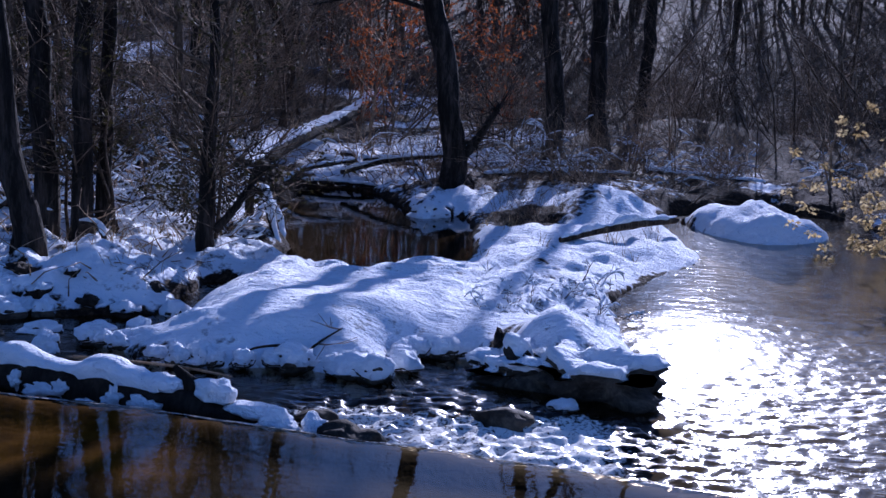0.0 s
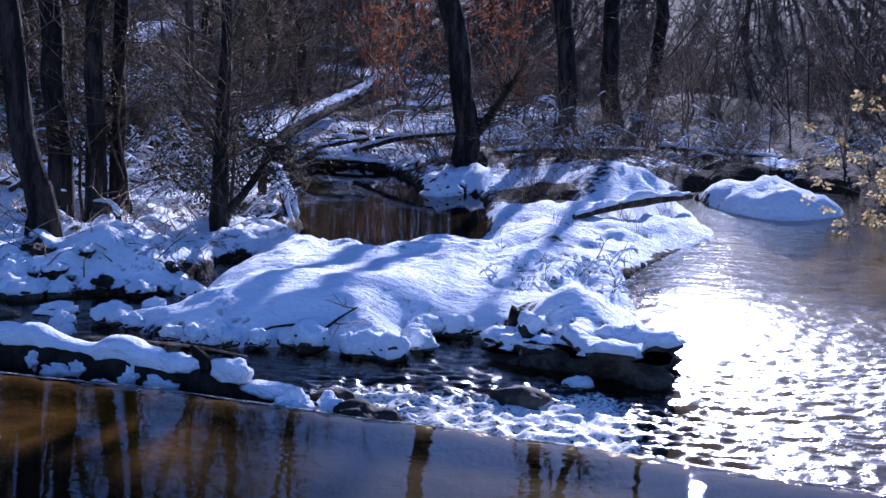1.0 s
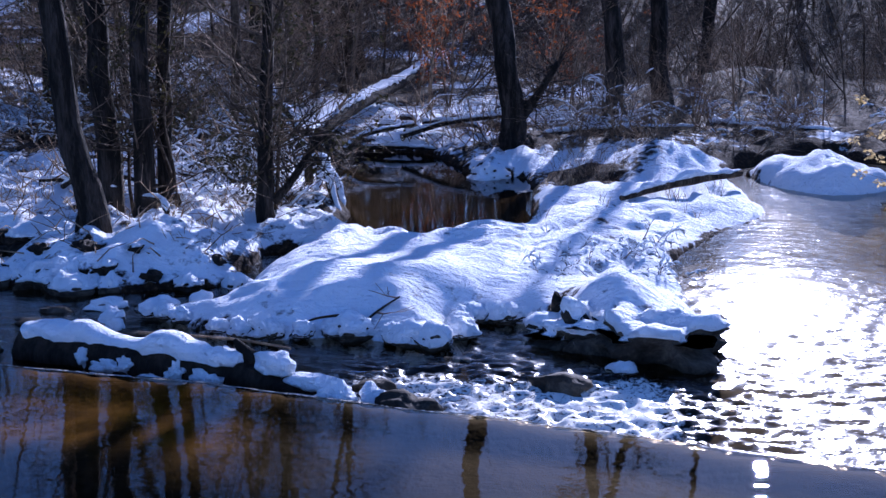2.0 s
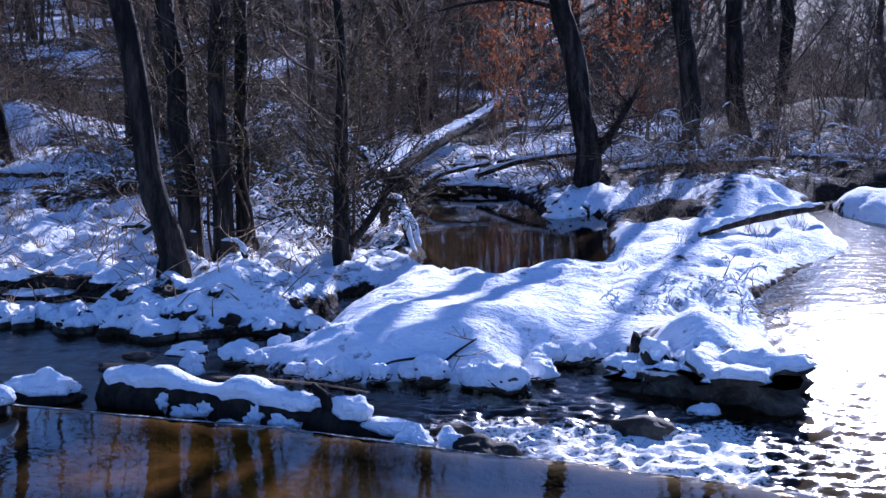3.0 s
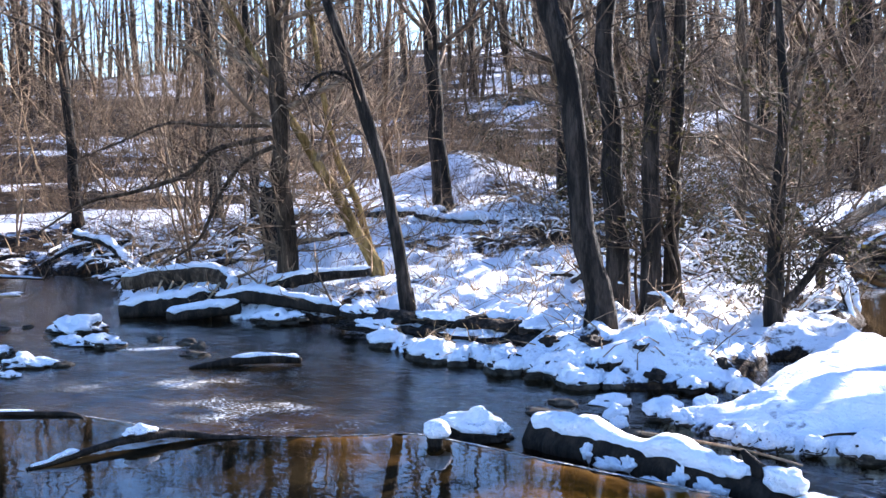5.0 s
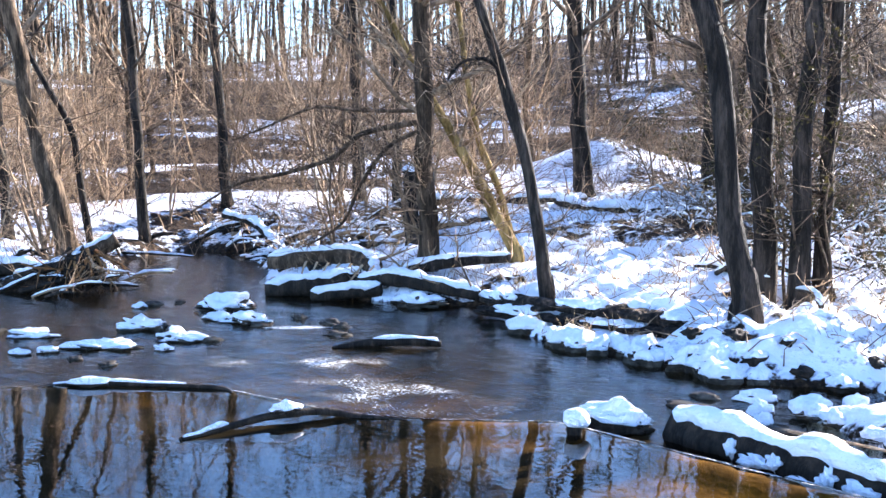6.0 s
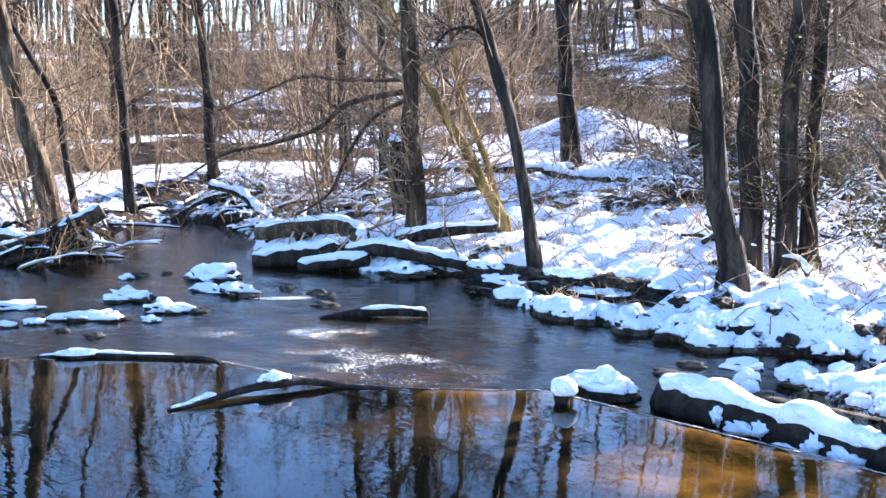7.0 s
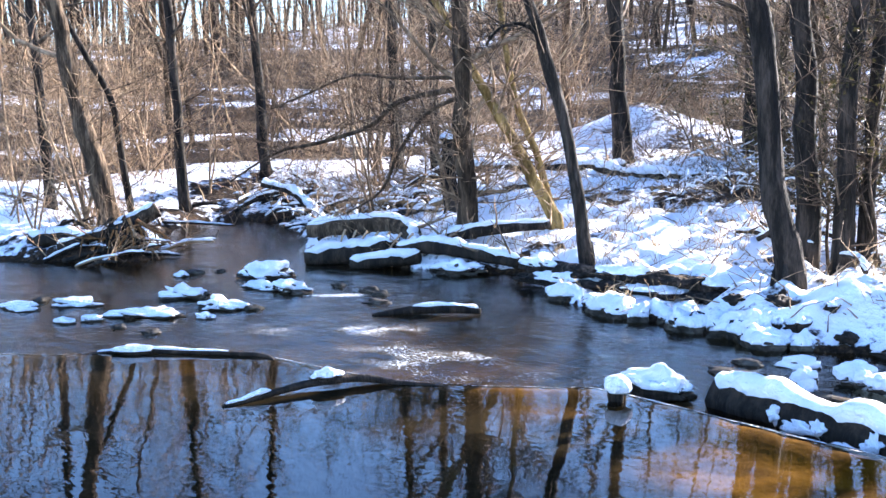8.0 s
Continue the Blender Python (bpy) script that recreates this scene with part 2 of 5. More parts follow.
def vnoise(x, y, seed=0):
    x, y = np.asarray(x, float), np.asarray(y, float)
    ix, iy = np.floor(x).astype(np.int64), np.floor(y).astype(np.int64)
    fx, fy = x - ix, y - iy
    fx, fy = fx * fx * (3 - 2 * fx), fy * fy * (3 - 2 * fy)
    a, b = lattice(ix, iy, seed), lattice(ix + 1, iy, seed)
    c, d = lattice(ix, iy + 1, seed), lattice(ix + 1, iy + 1, seed)
    return (a * (1 - fx) + b * fx) * (1 - fy) + (c * (1 - fx) + d * fx) * fy - 0.5


def fbm(x, y, scale, octaves=4, seed=0):
    total, amp = 0.0, 1.0
    for o in range(octaves):
        total = total + amp * vnoise(np.asarray(x) / scale * 2**o + 17.3 * o, np.asarray(y) / scale * 2**o - 9.1 * o, seed + o)
        amp *= 0.5
    return total


def rounded(points, steps=4):
    """A closed outline through the points, rounded (Catmull-Rom)."""
    p, out = np.array(points, float), []
    n = len(p)
    for i in range(n):
        a, b, c, d = p[i - 1], p[i], p[(i + 1) % n], p[(i + 2) % n]
        for s in np.arange(steps) / steps:
            out.append(0.5 * (2 * b + (c - a) * s + (2 * a - 5 * b + 4 * c - d) * s**2 + (3 * b - a - 3 * c + d) * s**3))
    return np.array(out)


def inside_distance(x, y, outline):
    """Distance to an outline, positive inside it."""
    best, inside = np.full(x.shape, 1e9), np.zeros(x.shape, bool)
    for (x0, y0), (x1, y1) in zip(outline, np.roll(outline, -1, axis=0)):
        dx, dy = x1 - x0, y1 - y0
        t = np.clip(((x - x0) * dx + (y - y0) * dy) / (dx * dx + dy * dy + 1e-12), 0, 1)
        best = np.minimum(best, (x - x0 - t * dx) ** 2 + (y - y0 - t * dy) ** 2)
        if y0 != y1:
            inside ^= ((y0 > y) != (y1 > y)) & (x < x0 + (y - y0) * dx / dy)
    return np.where(inside, 1, -1) * np.sqrt(best)


def smooth(a, b, v):
    s = np.clip((v - a) / (b - a), 0, 1)
    return s * s * (3 - 2 * s)


# ---- the lie of the land ----
FAR_SHORE_LEFT = [(-60, 3), (-30, 6), (-20, 7.6), (-15.7, 8.9), (-14.7, 9.9), (-17.0, 11.6), (-18.0, 12.9), (-18.2, 13.7), (-16.2, 13.8),
                  (-13.9, 12.2), (-12.5, 11.1), (-10.4, 11.1), (-9.5, 11.3), (-8.6, 11.4), (-8.05, 11.0), (-7.6, 10.4), (-6.65, 9.9), (-5.75, 9.75)]
CHANNEL = [(-4.8, 9.5), (-4.25, 9.35), (-3.75, 9.58), (-3.3, 9.7), (-3.1, 9.95), (-3.2, 10.6), (-3.15, 11.3), (-2.95, 11.2), (-2.98, 10.2), (-2.95, 9.5)]
ISLAND_SHORE = [(-3.1, 8.85), (-3.38, 8.6), (-3.1, 8.35), (-2.6, 8.05), (-2.2, 8.0), (-1.7, 8.12), (-1.3, 8.0), (-0.9, 7.92), (-0.78, 8.1), (-0.85, 8.5),
                (-0.6, 8.68), (-0.3, 8.65), (-0.12, 8.3), (0.1, 8.05), (0.55, 7.8), (0.95, 7.75), (1.1, 8.6), (1.05, 9.6), (1.08, 10.5), (1.12, 11.3)]
FAR_SHORE_RIGHT = [(1.3, 11.9), (1.85, 13.1), (2.2, 13.7), (2.5, 14.6), (2.3, 16.5), (2.6, 18.6), (4.0, 19.6), (5.3, 19.2), (6.0, 17.6), (9, 15), (16, 12), (30, 9), (60, 6)]
NEAR_SHORE = [(60, -8), (20, -2), (10, 0.3), (4, 1.0), (0, 1.15), (-5, 0.9), (-10, 0.0), (-20, -3), (-60, -9)]
CREEK = rounded(FAR_SHORE_LEFT + CHANNEL + ISLAND_SHORE + FAR_SHORE_RIGHT + NEAR_SHORE)
POND = rounded([(-2.85, 13.9), (-2.8, 13.1), (-2.3, 12.3), (-1.7, 12.05), (-1.2, 12.3), (-0.8, 12.8), (-0.55, 13.4), (-0.55, 14.5), (-0.76, 17.2),
                (-1.6, 17.6), (-2.5, 20.0), (-3.4, 20.8), (-4.1, 20.2), (-4.0, 18.2), (-3.3, 15.1)])
MOUND = rounded([(2.72, 17.8), (2.85, 16.9), (3.1, 16.3), (3.6, 15.8), (4.35, 16.2), (4.75, 16.9), (4.3, 17.8), (3.4, 18.2)])
LIP = np.array([(-60, -9), (-20, 0.2), (-12, 3.6), (-9.4, 5.17), (-9.0, 5.5), (-7.94, 6.12), (-7.6, 6.18), (-6.96, 6.17), (-6.18, 6.24), (-5.54, 6.45),
                (-5.13, 6.72), (-4.77, 6.93), (-4.17, 6.87), (-3.66, 6.77), (-2.94, 6.66), (-2.34, 6.57), (-1.77, 6.41), (-1.03, 6.22), (-0.4, 6.1),
                (0.07, 5.98), (0.94, 5.7), (2, 5.4), (4, 4.7), (8, 3.3), (14, 0.8), (60, -9)])
POOL_LEVEL = 0.125


def lip_y(x):
    return np.interp(x, LIP[:, 0], LIP[:, 1]) + 0.03 * fbm(x, x * 0, 0.5, 2, 40)


def dry(x, y):
    """Metres from the water's edge, positive on land."""
    x, y = np.atleast_1d(np.asarray(x, float)), np.atleast_1d(np.asarray(y, float))
    wob = 0.10 * fbm(x, y, 0.45, 3, 5)
    d = np.minimum(-inside_distance(x, y, CREEK), -inside_distance(x, y, POND))
    return np.maximum(d, inside_distance(x, y, MOUND)) + wob * np.exp(-np.abs(d))


def bell(x, y, cx, cy, sx, sy, turn=0.0):
    c, s = math.cos(turn), math.sin(turn)
    u, v = (x - cx) * c + (y - cy) * s, -(x - cx) * s + (y - cy) * c
    return np.exp(-((u / sx) ** 2 + (v / sy) ** 2))


def height(x, y):
    x, y = np.atleast_1d(np.asarray(x, float)), np.atleast_1d(np.asarray(y, float))
    d = dry(x, y)
    far = np.hypot(x, y)
    up = np.maximum(d, 0)
    land = 0.17 * (1 - np.exp(-up / 0.2)) + 0.2 * (1 - np.exp(-up / 1.0)) + 0.0
    lumps = 0.22 * fbm(x, y, 1.0, 4, 11) + 0.36 * (0.2 - np.abs(fbm(x, y, 0.5, 2, 23))) + 0.16 * (0.2 - np.abs(fbm(x, y, 0.24, 2, 27)))
    isle = smooth(-3.6, -3.1, x) * smooth(11.8, 10.9, y) * smooth(5.0, 6.0, y)
    spit = smooth(-0.9, -0.4, x) * smooth(3.0, 2.6, x) * smooth(11.0, 12.0, y) * smooth(19.5, 18.0, y)
    calm = 0.26 * fbm(x, y, 1.5, 3, 13) + 0.10 * (0.2 - np.abs(fbm(x, y, 0.42, 2, 23))) + 0.05 * fbm(x, y, 0.16, 2, 29) + 0.3 * (0.18 - np.abs(fbm(x, y, 0.3, 2, 33))) * smooth(9.0, 9.8, y) * smooth(-0.6, 0.2, x)
    lumps = lumps * (1 - 0.8 * isle) + calm * 0.8 * isle
    land = land * (1 - 0.45 * spit) + lumps * (1 - np.exp(-up / 0.2)) * (1 - 0.6 * smooth(12, 30, far)) * (1 - 0.3 * spit)
    land = land + (0.26 * bell(x, y, 0.2, 8.75, 0.75, 0.5, 0.1) + 0.2 * bell(x, y, 0.4, 8.55, 0.3, 0.28) + 0.13 * bell(x, y, -0.45, 8.62, 0.3, 0.26) - 0.22 * bell(x, y, -0.03, 8.6, 0.08, 0.2) + 0.1 * bell(x, y, -1.7, 8.9, 0.8, 0.5) + 0.30 * bell(x, y, -4.25, 10.2, 0.7, 0.5)) * (1 - np.exp(-up / 0.6))
    land = land + 0.2 * bell(x, y, 3.6, 17.0, 0.9, 0.7, -0.3) + 0.12 * (0.15 - np.abs(fbm(x, y, 0.22, 2, 35))) * bell(x, y, 3.7, 17.0, 1.2, 1.0) + 0.4 * bell(x, y, 1.5, 17.6, 0.8, 1.3) + 0.7 * bell(x, y, 4.6, 30, 2.2, 2.0) + 0.5 * bell(x, y, 2.4, 28, 1.5, 1.6)
    land = land + (1.15 + 0.6 * fbm(x, y, 1.4, 3, 95)) * bell(x, y, -15.3, 25.0, 1.9, 1.6, 0.55) + 0.25 * fbm(x, y, 7.0, 3, 71) * smooth(14, 30, far)
    land = land + 0.5 * smooth(13, 26, far) * smooth(6, 16, np.degrees(np.arctan2(-x, np.maximum(y, 0.1)))) * smooth(1.0, 4.0, up)
    land = land + smooth(26, 100, far) * (6.0 + 2.8 * smooth(62, 30, np.degrees(np.arctan2(-x, np.maximum(y, 0.1))))) + smooth(90, 420, far) * 14
    low = smooth(-7.8, -7.3, x) * smooth(-5.2, -5.7, x) * smooth(11.0, 10.8, y)
    land = land * (1 - low) + (0.05 + 0.05 * fbm(x, y, 0.3, 2, 77)) * low
    land = np.where(y < 1.5, 0.75 * smooth(0, 2.2, up) + 0.05 * lumps, land)
    deep = np.maximum(-d, 0)
    over = lip_y(x) - y
    bed_low = -0.10 - 0.26 * (1 - np.exp(-deep / 0.6)) + 0.05 * fbm(x, y, 0.5, 3, 31)
    bed_pool = 0.112 - 0.08 * smooth(0.05, 0.35, over) - 0.55 * smooth(1.0, 2.4, over) + 0.04 * fbm(x, y, 1.2, 3, 37) * smooth(0.2, 0.6, over)
    step = smooth(-0.2, -0.04, over) * smooth(-0.1, -0.5, d)
    bed = bed_low * (1 - step) + bed_pool * step
    return np.where(d > 0, land, bed)


def steps(spans):
    out = [spans[0][0]]
    for start, stop, step in spans:
        n = max(1, round((stop - start) / step))
        out += list(start + (stop - start) * (np.arange(n) + 1) / n)
    return np.array(out)


def grid_mesh(name, xs, ys, zs, mat, keep=None, attributes=()):
    nx, ny = len(xs), len(ys)
    gx, gy = np.meshgrid(xs, ys)
    verts = np.stack([gx, gy, zs], -1).reshape(-1, 3)
    i, j = np.meshgrid(np.arange(nx - 1), np.arange(ny - 1))
    a = (j * nx + i).ravel()
    faces = np.stack([a, a + 1, a + nx + 1, a + nx], 1)
    if keep is not None:
        k = keep.ravel()
        faces = faces[k[faces].all(1)]
    me = bpy.data.meshes.new(name)
    me.from_pydata(verts.tolist(), [], faces.tolist())
    me.materials.append(mat)
    me.polygons.foreach_set("use_smooth", [True] * len(me.polygons))
    for label, values in attributes:
        layer = me.attributes.new(label, "FLOAT", "POINT")
        layer.data.foreach_set("value", np.asarray(values, float).ravel())
    me.update()
    return me


GX = steps([(-400, -120, 40), (-120, -40, 8), (-40, -20, 1.0), (-20, -13, 0.25), (-13, 2.6, 0.075), (2.6, 5, 0.1), (5, 6, 0.2), (6, 14, 0.5), (14, 40, 2), (40, 120, 8), (120, 400, 40)])
GY = steps([(-200, -40, 40), (-40, -4, 4), (-4, 4, 0.4), (4, 5.2, 0.12), (5.2, 13, 0.07), (13, 22, 0.14), (22, 36, 0.4), (36, 60, 1.2), (60, 140, 5), (140, 500, 40)])
mx, my = np.meshgrid(GX, GY)
mz = height(mx.ravel(), my.ravel()).reshape(mx.shape)
md = dry(mx.ravel(), my.ravel()).reshape(mx.shape)
far_m = np.hypot(mx, my)


def on_grid(values, x, y):
    """A value of the ground's grid at a spot, between its points."""
    i = min(max(int(np.searchsorted(GX, x)) - 1, 0), len(GX) - 2)
    j = min(max(int(np.searchsorted(GY, y)) - 1, 0), len(GY) - 2)
    u, v = (x - GX[i]) / (GX[i + 1] - GX[i]), (y - GY[j]) / (GY[j + 1] - GY[j])
    low = values[j, i] * (1 - u) + values[j, i + 1] * u
    return float(low * (1 - v) + (values[j + 1, i] * (1 - u) + values[j + 1, i + 1] * u) * v)


def ground_at(x, y):
    return on_grid(mz, x, y)


def dry_at(x, y):
    return on_grid(md, x, y)


isle_m = smooth(-3.5, -3.1, mx) * smooth(11.6, 11.0, my) * smooth(5.0, 6.0, my)
bare = 0.09 + (0.14 * smooth(13, 22, far_m) + 0.08 * smooth(22, 34, far_m)) * (1 - 0.9 * bell(mx, my, -12.0, 19.0, 6.5, 8.5)) + 0.42 * fbm(mx, my, 3.0, 4, 90) * smooth(9, 16, far_m)
# the 0.6 bell and waterline band also colour in shade of hole and undercut
bare = bare - 0.05 * bell(mx, my, -0.6, 9.5, 2.6, 2.2) - 0.14 * bell(mx, my, -8.0, 13.0, 3.4, 2.4) - 0.5 * bell(mx, my, 3.7, 17.0, 1.6, 1.4) - 0.09 * bell(mx, my, -15.2, 24.6, 3.0, 2.6) + 0.03 * bell(mx, my, -4.6, 10.1, 1.0, 0.7) + 0.6 * bell(mx, my, -0.03, 8.58, 0.07, 0.14) + 0.1 * bell(mx, my, 0.55, 8.1, 0.5, 0.12) + (0.3 - 0.2 * isle_m) * smooth(1.0, 0.4, md / (0.05 + 0.24 * np.clip(fbm(mx, my, 0.5, 3, 83) + 0.12, 0, 1))) + 0.03 * np.exp(-np.maximum(md, 0) / 0.5)
# soil colour follows the hollows of the snow lumps
bare = bare + 0.24 * smooth(0.24, 0.36, np.abs(fbm(mx, my, 0.24, 2, 27))) * smooth(0.1, 0.3, np.abs(fbm(mx, my, 0.5, 2, 23))) * smooth(13, 9, far_m) * smooth(4.5, 6, my) * (1 - 0.6 * isle_m)
bare = bare + 0.3 * smooth(4.6, 5.6, mx) * smooth(17, 18.5, my) * smooth(26, 22, my) + 0.14 * bell(mx, my, -15.8, 9.4, 1.4, 0.8) - 0.1 * bell(mx, my, -16.5, 12.6, 3.0, 2.0)
az_m = np.degrees(np.arctan2(-mx, np.maximum(my, 0.1)))
bare = bare + 0.1 * smooth(21, 27, far_m) * smooth(5, -1, az_m) * (1 - bell(mx, my, 4.6, 30, 2.4, 2.0)) * (1 - bell(mx, my, 2.4, 28, 1.6, 1.6)) + 0.4 * bell(mx, my, 0.1, 16.2, 0.55, 0.9)
bare = bare + 0.1 * smooth(0.08, 0.26, fbm(mx, my, 0.35, 3, 97)) * smooth(11.5, 14, far_m) * smooth(-3.0, -4.0, mx) + 0.16 * bell(mx, my, -14.5, 14.5, 2.6, 1.3)
bare = bare + 0.24 * smooth(33, 40, far_m) * smooth(6, 0, az_m) - 0.05 * smooth(12, 20, az_m) * smooth(23, 29, far_m) - 0.25 * bell(mx, my, -2.2, 21.2, 1.8, 1.0)
ground = tagged(new("ground", grid_mesh("ground", GX, GY, mz, GROUND, None, [("bare", bare)])), "snow-covered woodland floor with bare leaf litter", "ground", kind="structure")
over_m = lip_y(mx) - my
# sand shows in the shallows; elsewhere the darkened bed colour stands for depth
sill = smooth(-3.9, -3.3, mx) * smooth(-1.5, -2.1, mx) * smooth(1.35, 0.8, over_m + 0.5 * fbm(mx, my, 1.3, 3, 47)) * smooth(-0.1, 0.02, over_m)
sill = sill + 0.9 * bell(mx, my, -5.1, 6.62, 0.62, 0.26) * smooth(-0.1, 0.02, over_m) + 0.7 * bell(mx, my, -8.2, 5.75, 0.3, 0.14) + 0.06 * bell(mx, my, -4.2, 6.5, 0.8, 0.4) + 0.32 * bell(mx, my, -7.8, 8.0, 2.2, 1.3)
bed = tagged(new("creek_bed", grid_mesh("creek_bed", GX, GY, mz + 0.006, BED, md < -0.02, [("sand", sill)])), "silty creek bed, coloured darker for light lost in deep water", "creek bed", kind="structure")

# the lower creek and the pond, at level 0
WX = steps([(-60, -20, 2), (-20, -12, 0.2), (-12, -2, 0.08), (-2, 3.2, 0.026), (3.2, 7, 0.06), (7, 20, 0.6), (20, 60, 4)])
WY = steps([(-12, 0, 2), (0, 5.2, 0.3), (5.2, 8.2, 0.026), (8.2, 12, 0.035), (12, 14, 0.08), (14, 22, 0.2)])
wx, wy = np.meshgrid(WX, WY)
riffle = smooth(-2.2, -0.6, wx) * smooth(9.0, 7.2, wy) + 0.7 * smooth(0.5, 1.2, wx) * smooth(11.5, 8.6, wy)
riffle = np.clip(riffle + 0.6 * bell(wx, wy, -6.3, 7.3, 1.1, 0.5) + 0.35 * bell(wx, wy, -8.2, 7.3, 1.2, 0.5) + 0.3 * bell(wx, wy, -9.5, 9.2, 1.0, 0.3), 0, 1)
waves = (0.004 + 0.012 * riffle + 0.008 * smooth(-3, -5, wx)) * fbm(wx, wy * 1.5, 0.4, 3, 51) + riffle * (0.03 + 0.03 * smooth(0.8, -0.2, wx)) * (0.18 - np.abs(fbm(wx * 1.0, wy * 1.6, 0.15, 2, 55))) + 0.008 * riffle
chop = smooth(-1.9, -1.3, wx) * smooth(7.8, 7.2, wy) * smooth(1.6, 0.8, wx) + 0.2 * smooth(0.8, 1.3, wx) * smooth(9.6, 8.0, wy)
waves = waves + chop * 0.085 * (0.15 - np.abs(fbm(wx, wy * 1.7, 0.13, 2, 59)))
# foam on riffle and sill; the broad left patch paints scattered sun glints
foam_glint = np.clip(1.12 * smooth(-1.9, -1.2, wx) * smooth(7.7, 7.0, wy) * smooth(1.2, 0.4, wx) + 0.24 * smooth(-0.5, 0.7, wx) * smooth(8.3, 7.0, wy) + np.clip(0.88 + 0.9 * fbm(wx, wy * 1.7, 0.9, 3, 57), 0, 1.1) * bell(wx, wy, -7.4, 7.5, 3.4, 1.5)
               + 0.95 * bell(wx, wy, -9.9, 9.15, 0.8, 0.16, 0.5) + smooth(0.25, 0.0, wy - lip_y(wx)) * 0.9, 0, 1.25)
tagged(new("water", grid_mesh("creek_water", WX, WY, waves, WATER, (wy > lip_y(wx) + 0.1) & ~((wx < 0.4) & (wx > -6) & (wy > 11.75)), [("foam_glint", foam_glint), ("lively", np.clip(0.4 + 0.6 * riffle + 0.25 * smooth(-2, -5, wx), 0, 1))])), "dark rippled creek water with bright glints", "water", kind="structure")

# the still pond behind the spit
QX, QY = steps([(-6, 0.45, 0.3)]), steps([(11.7, 22, 0.4)])
qx, qy = np.meshgrid(QX, QY)
tagged(new("water", grid_mesh("pond_water", QX, QY, 0.004 * fbm(qx, qy, 2.0, 2, 58), WATER_POND)), "still dark pond water reflecting the wood", "water", kind="structure")

# the upper pool, which slides over a sill into the creek
PX = steps([(-60, -14, 2), (-14, -10, 0.25), (-10, 2.5, 0.08), (2.5, 14, 0.5)])
PV = np.array([-0.30, -0.24, -0.18, -0.13, -0.09, -0.05, -0.02, 0.02, 0.08, 0.15, 0.25, 0.4, 0.6, 0.9, 1.3, 1.8, 2.5, 3.5, 5, 7.5])
px, pv = np.meshgrid(PX, PV)
py = lip_y(px) - pv
pz = POOL_LEVEL - 0.16 * smooth(-0.06, -0.3, pv) * (1 + 0.5 * fbm(px, pv, 0.12, 2, 61)) + 0.003 * fbm(px, py, 0.6, 2, 63)
pool_mesh = grid_mesh("pool_water", PX, PV, pz, WATER_POOL, None, [("foam_glint", smooth(-0.2, -0.3, pv) * 0.8 + 0.98 * smooth(-0.02, -0.04, pv) * smooth(-0.12, -0.07, pv))])
pool_mesh.vertices.foreach_set("co", np.stack([px, py, pz], -1).reshape(-1))
pool_mesh.flip_normals()
pool_mesh.update()
tagged(new("water", pool_mesh), "calm upper pool mirroring bare trees and blue sky", "water", kind="structure")


# ---- trees ----
def limb(soup, start, way, length, radius, rng, depth, kids=4, bend=0.25, lift=0.1, sides=None):
    """A bent, tapering limb with smaller ones along it."""
    n = 5 if depth >= 2 else 3 if depth == 1 else 1
    pts, way = [Vector(start)], Vector(way).normalized()
    for i in range(n):
        way = (way + Vector((rng.uniform(-bend, bend), rng.uniform(-bend, bend), rng.uniform(-bend, bend) + lift))).normalized()
        pts.append(pts[-1] + way * (length / n))
    radii = [max(radius * (1 - 0.85 * i / n), 0.0025) for i in range(n + 1)]
    soup.tube(pts, radii, sides or (6 if depth >= 2 else 3), cap=False)
    if depth > 0:
        for k in range(kids):
            s = rng.uniform(0.25, 0.98) * n
            i = min(int(s), n - 1)
            at = pts[i].lerp(pts[i + 1], s - i)
            along = (pts[i + 1] - pts[i]).normalized()
            out = Vector((rng.uniform(-1, 1), rng.uniform(-1, 1), rng.uniform(-0.5, 0.9)))
            out = (out - along * out.dot(along)).normalized()
            limb(soup, at, along * rng.uniform(0.4, 0.9) + out * 0.8, length * rng.uniform(0.3, 0.6), max(radii[i] * 0.55, 0.003), rng, depth - 1, kids, bend * 1.15, lift)
    return pts


def trunk_path(points, radii, total, rng, lean=(0, 0)):
    """The seen lower trunk, carried on upwards to its full height."""
    pts, rad = [Vector(p) for p in points], list(radii)
    way = (pts[-1] - pts[-2]).normalized()
    top = rad[-1]
    while pts[-1].z < total:
        way = (way * 1.0 + Vector((rng.uniform(-0.08, 0.08), rng.uniform(-0.08, 0.08), 0.12))).normalized()
        pts.append(pts[-1] + way * 1.3)
        rad.append(max(top * (1 - (pts[-1].z - points[-1][2]) / (total - points[-1][2] + 1.5)), 0.015))
    return pts, rad


def smooth_path(points, radii, per=4):
    p, out, rr = [Vector(q) for q in points], [], []
    for i in range(len(p) - 1):
        a, b, c, d = p[max(i - 1, 0)], p[i], p[i + 1], p[min(i + 2, len(p) - 1)]
        for k in range(per):
            s = k / per
            out.append(0.5 * (2 * b + (c - a) * s + (2 * a - 5 * b + 4 * c - d) * s**2 + (3 * b - a - 3 * c + d) * s**3))
            rr.append(radii[i] * (1 - s) + radii[i + 1] * s)
    return out + [p[-1]], rr + [radii[-1]]


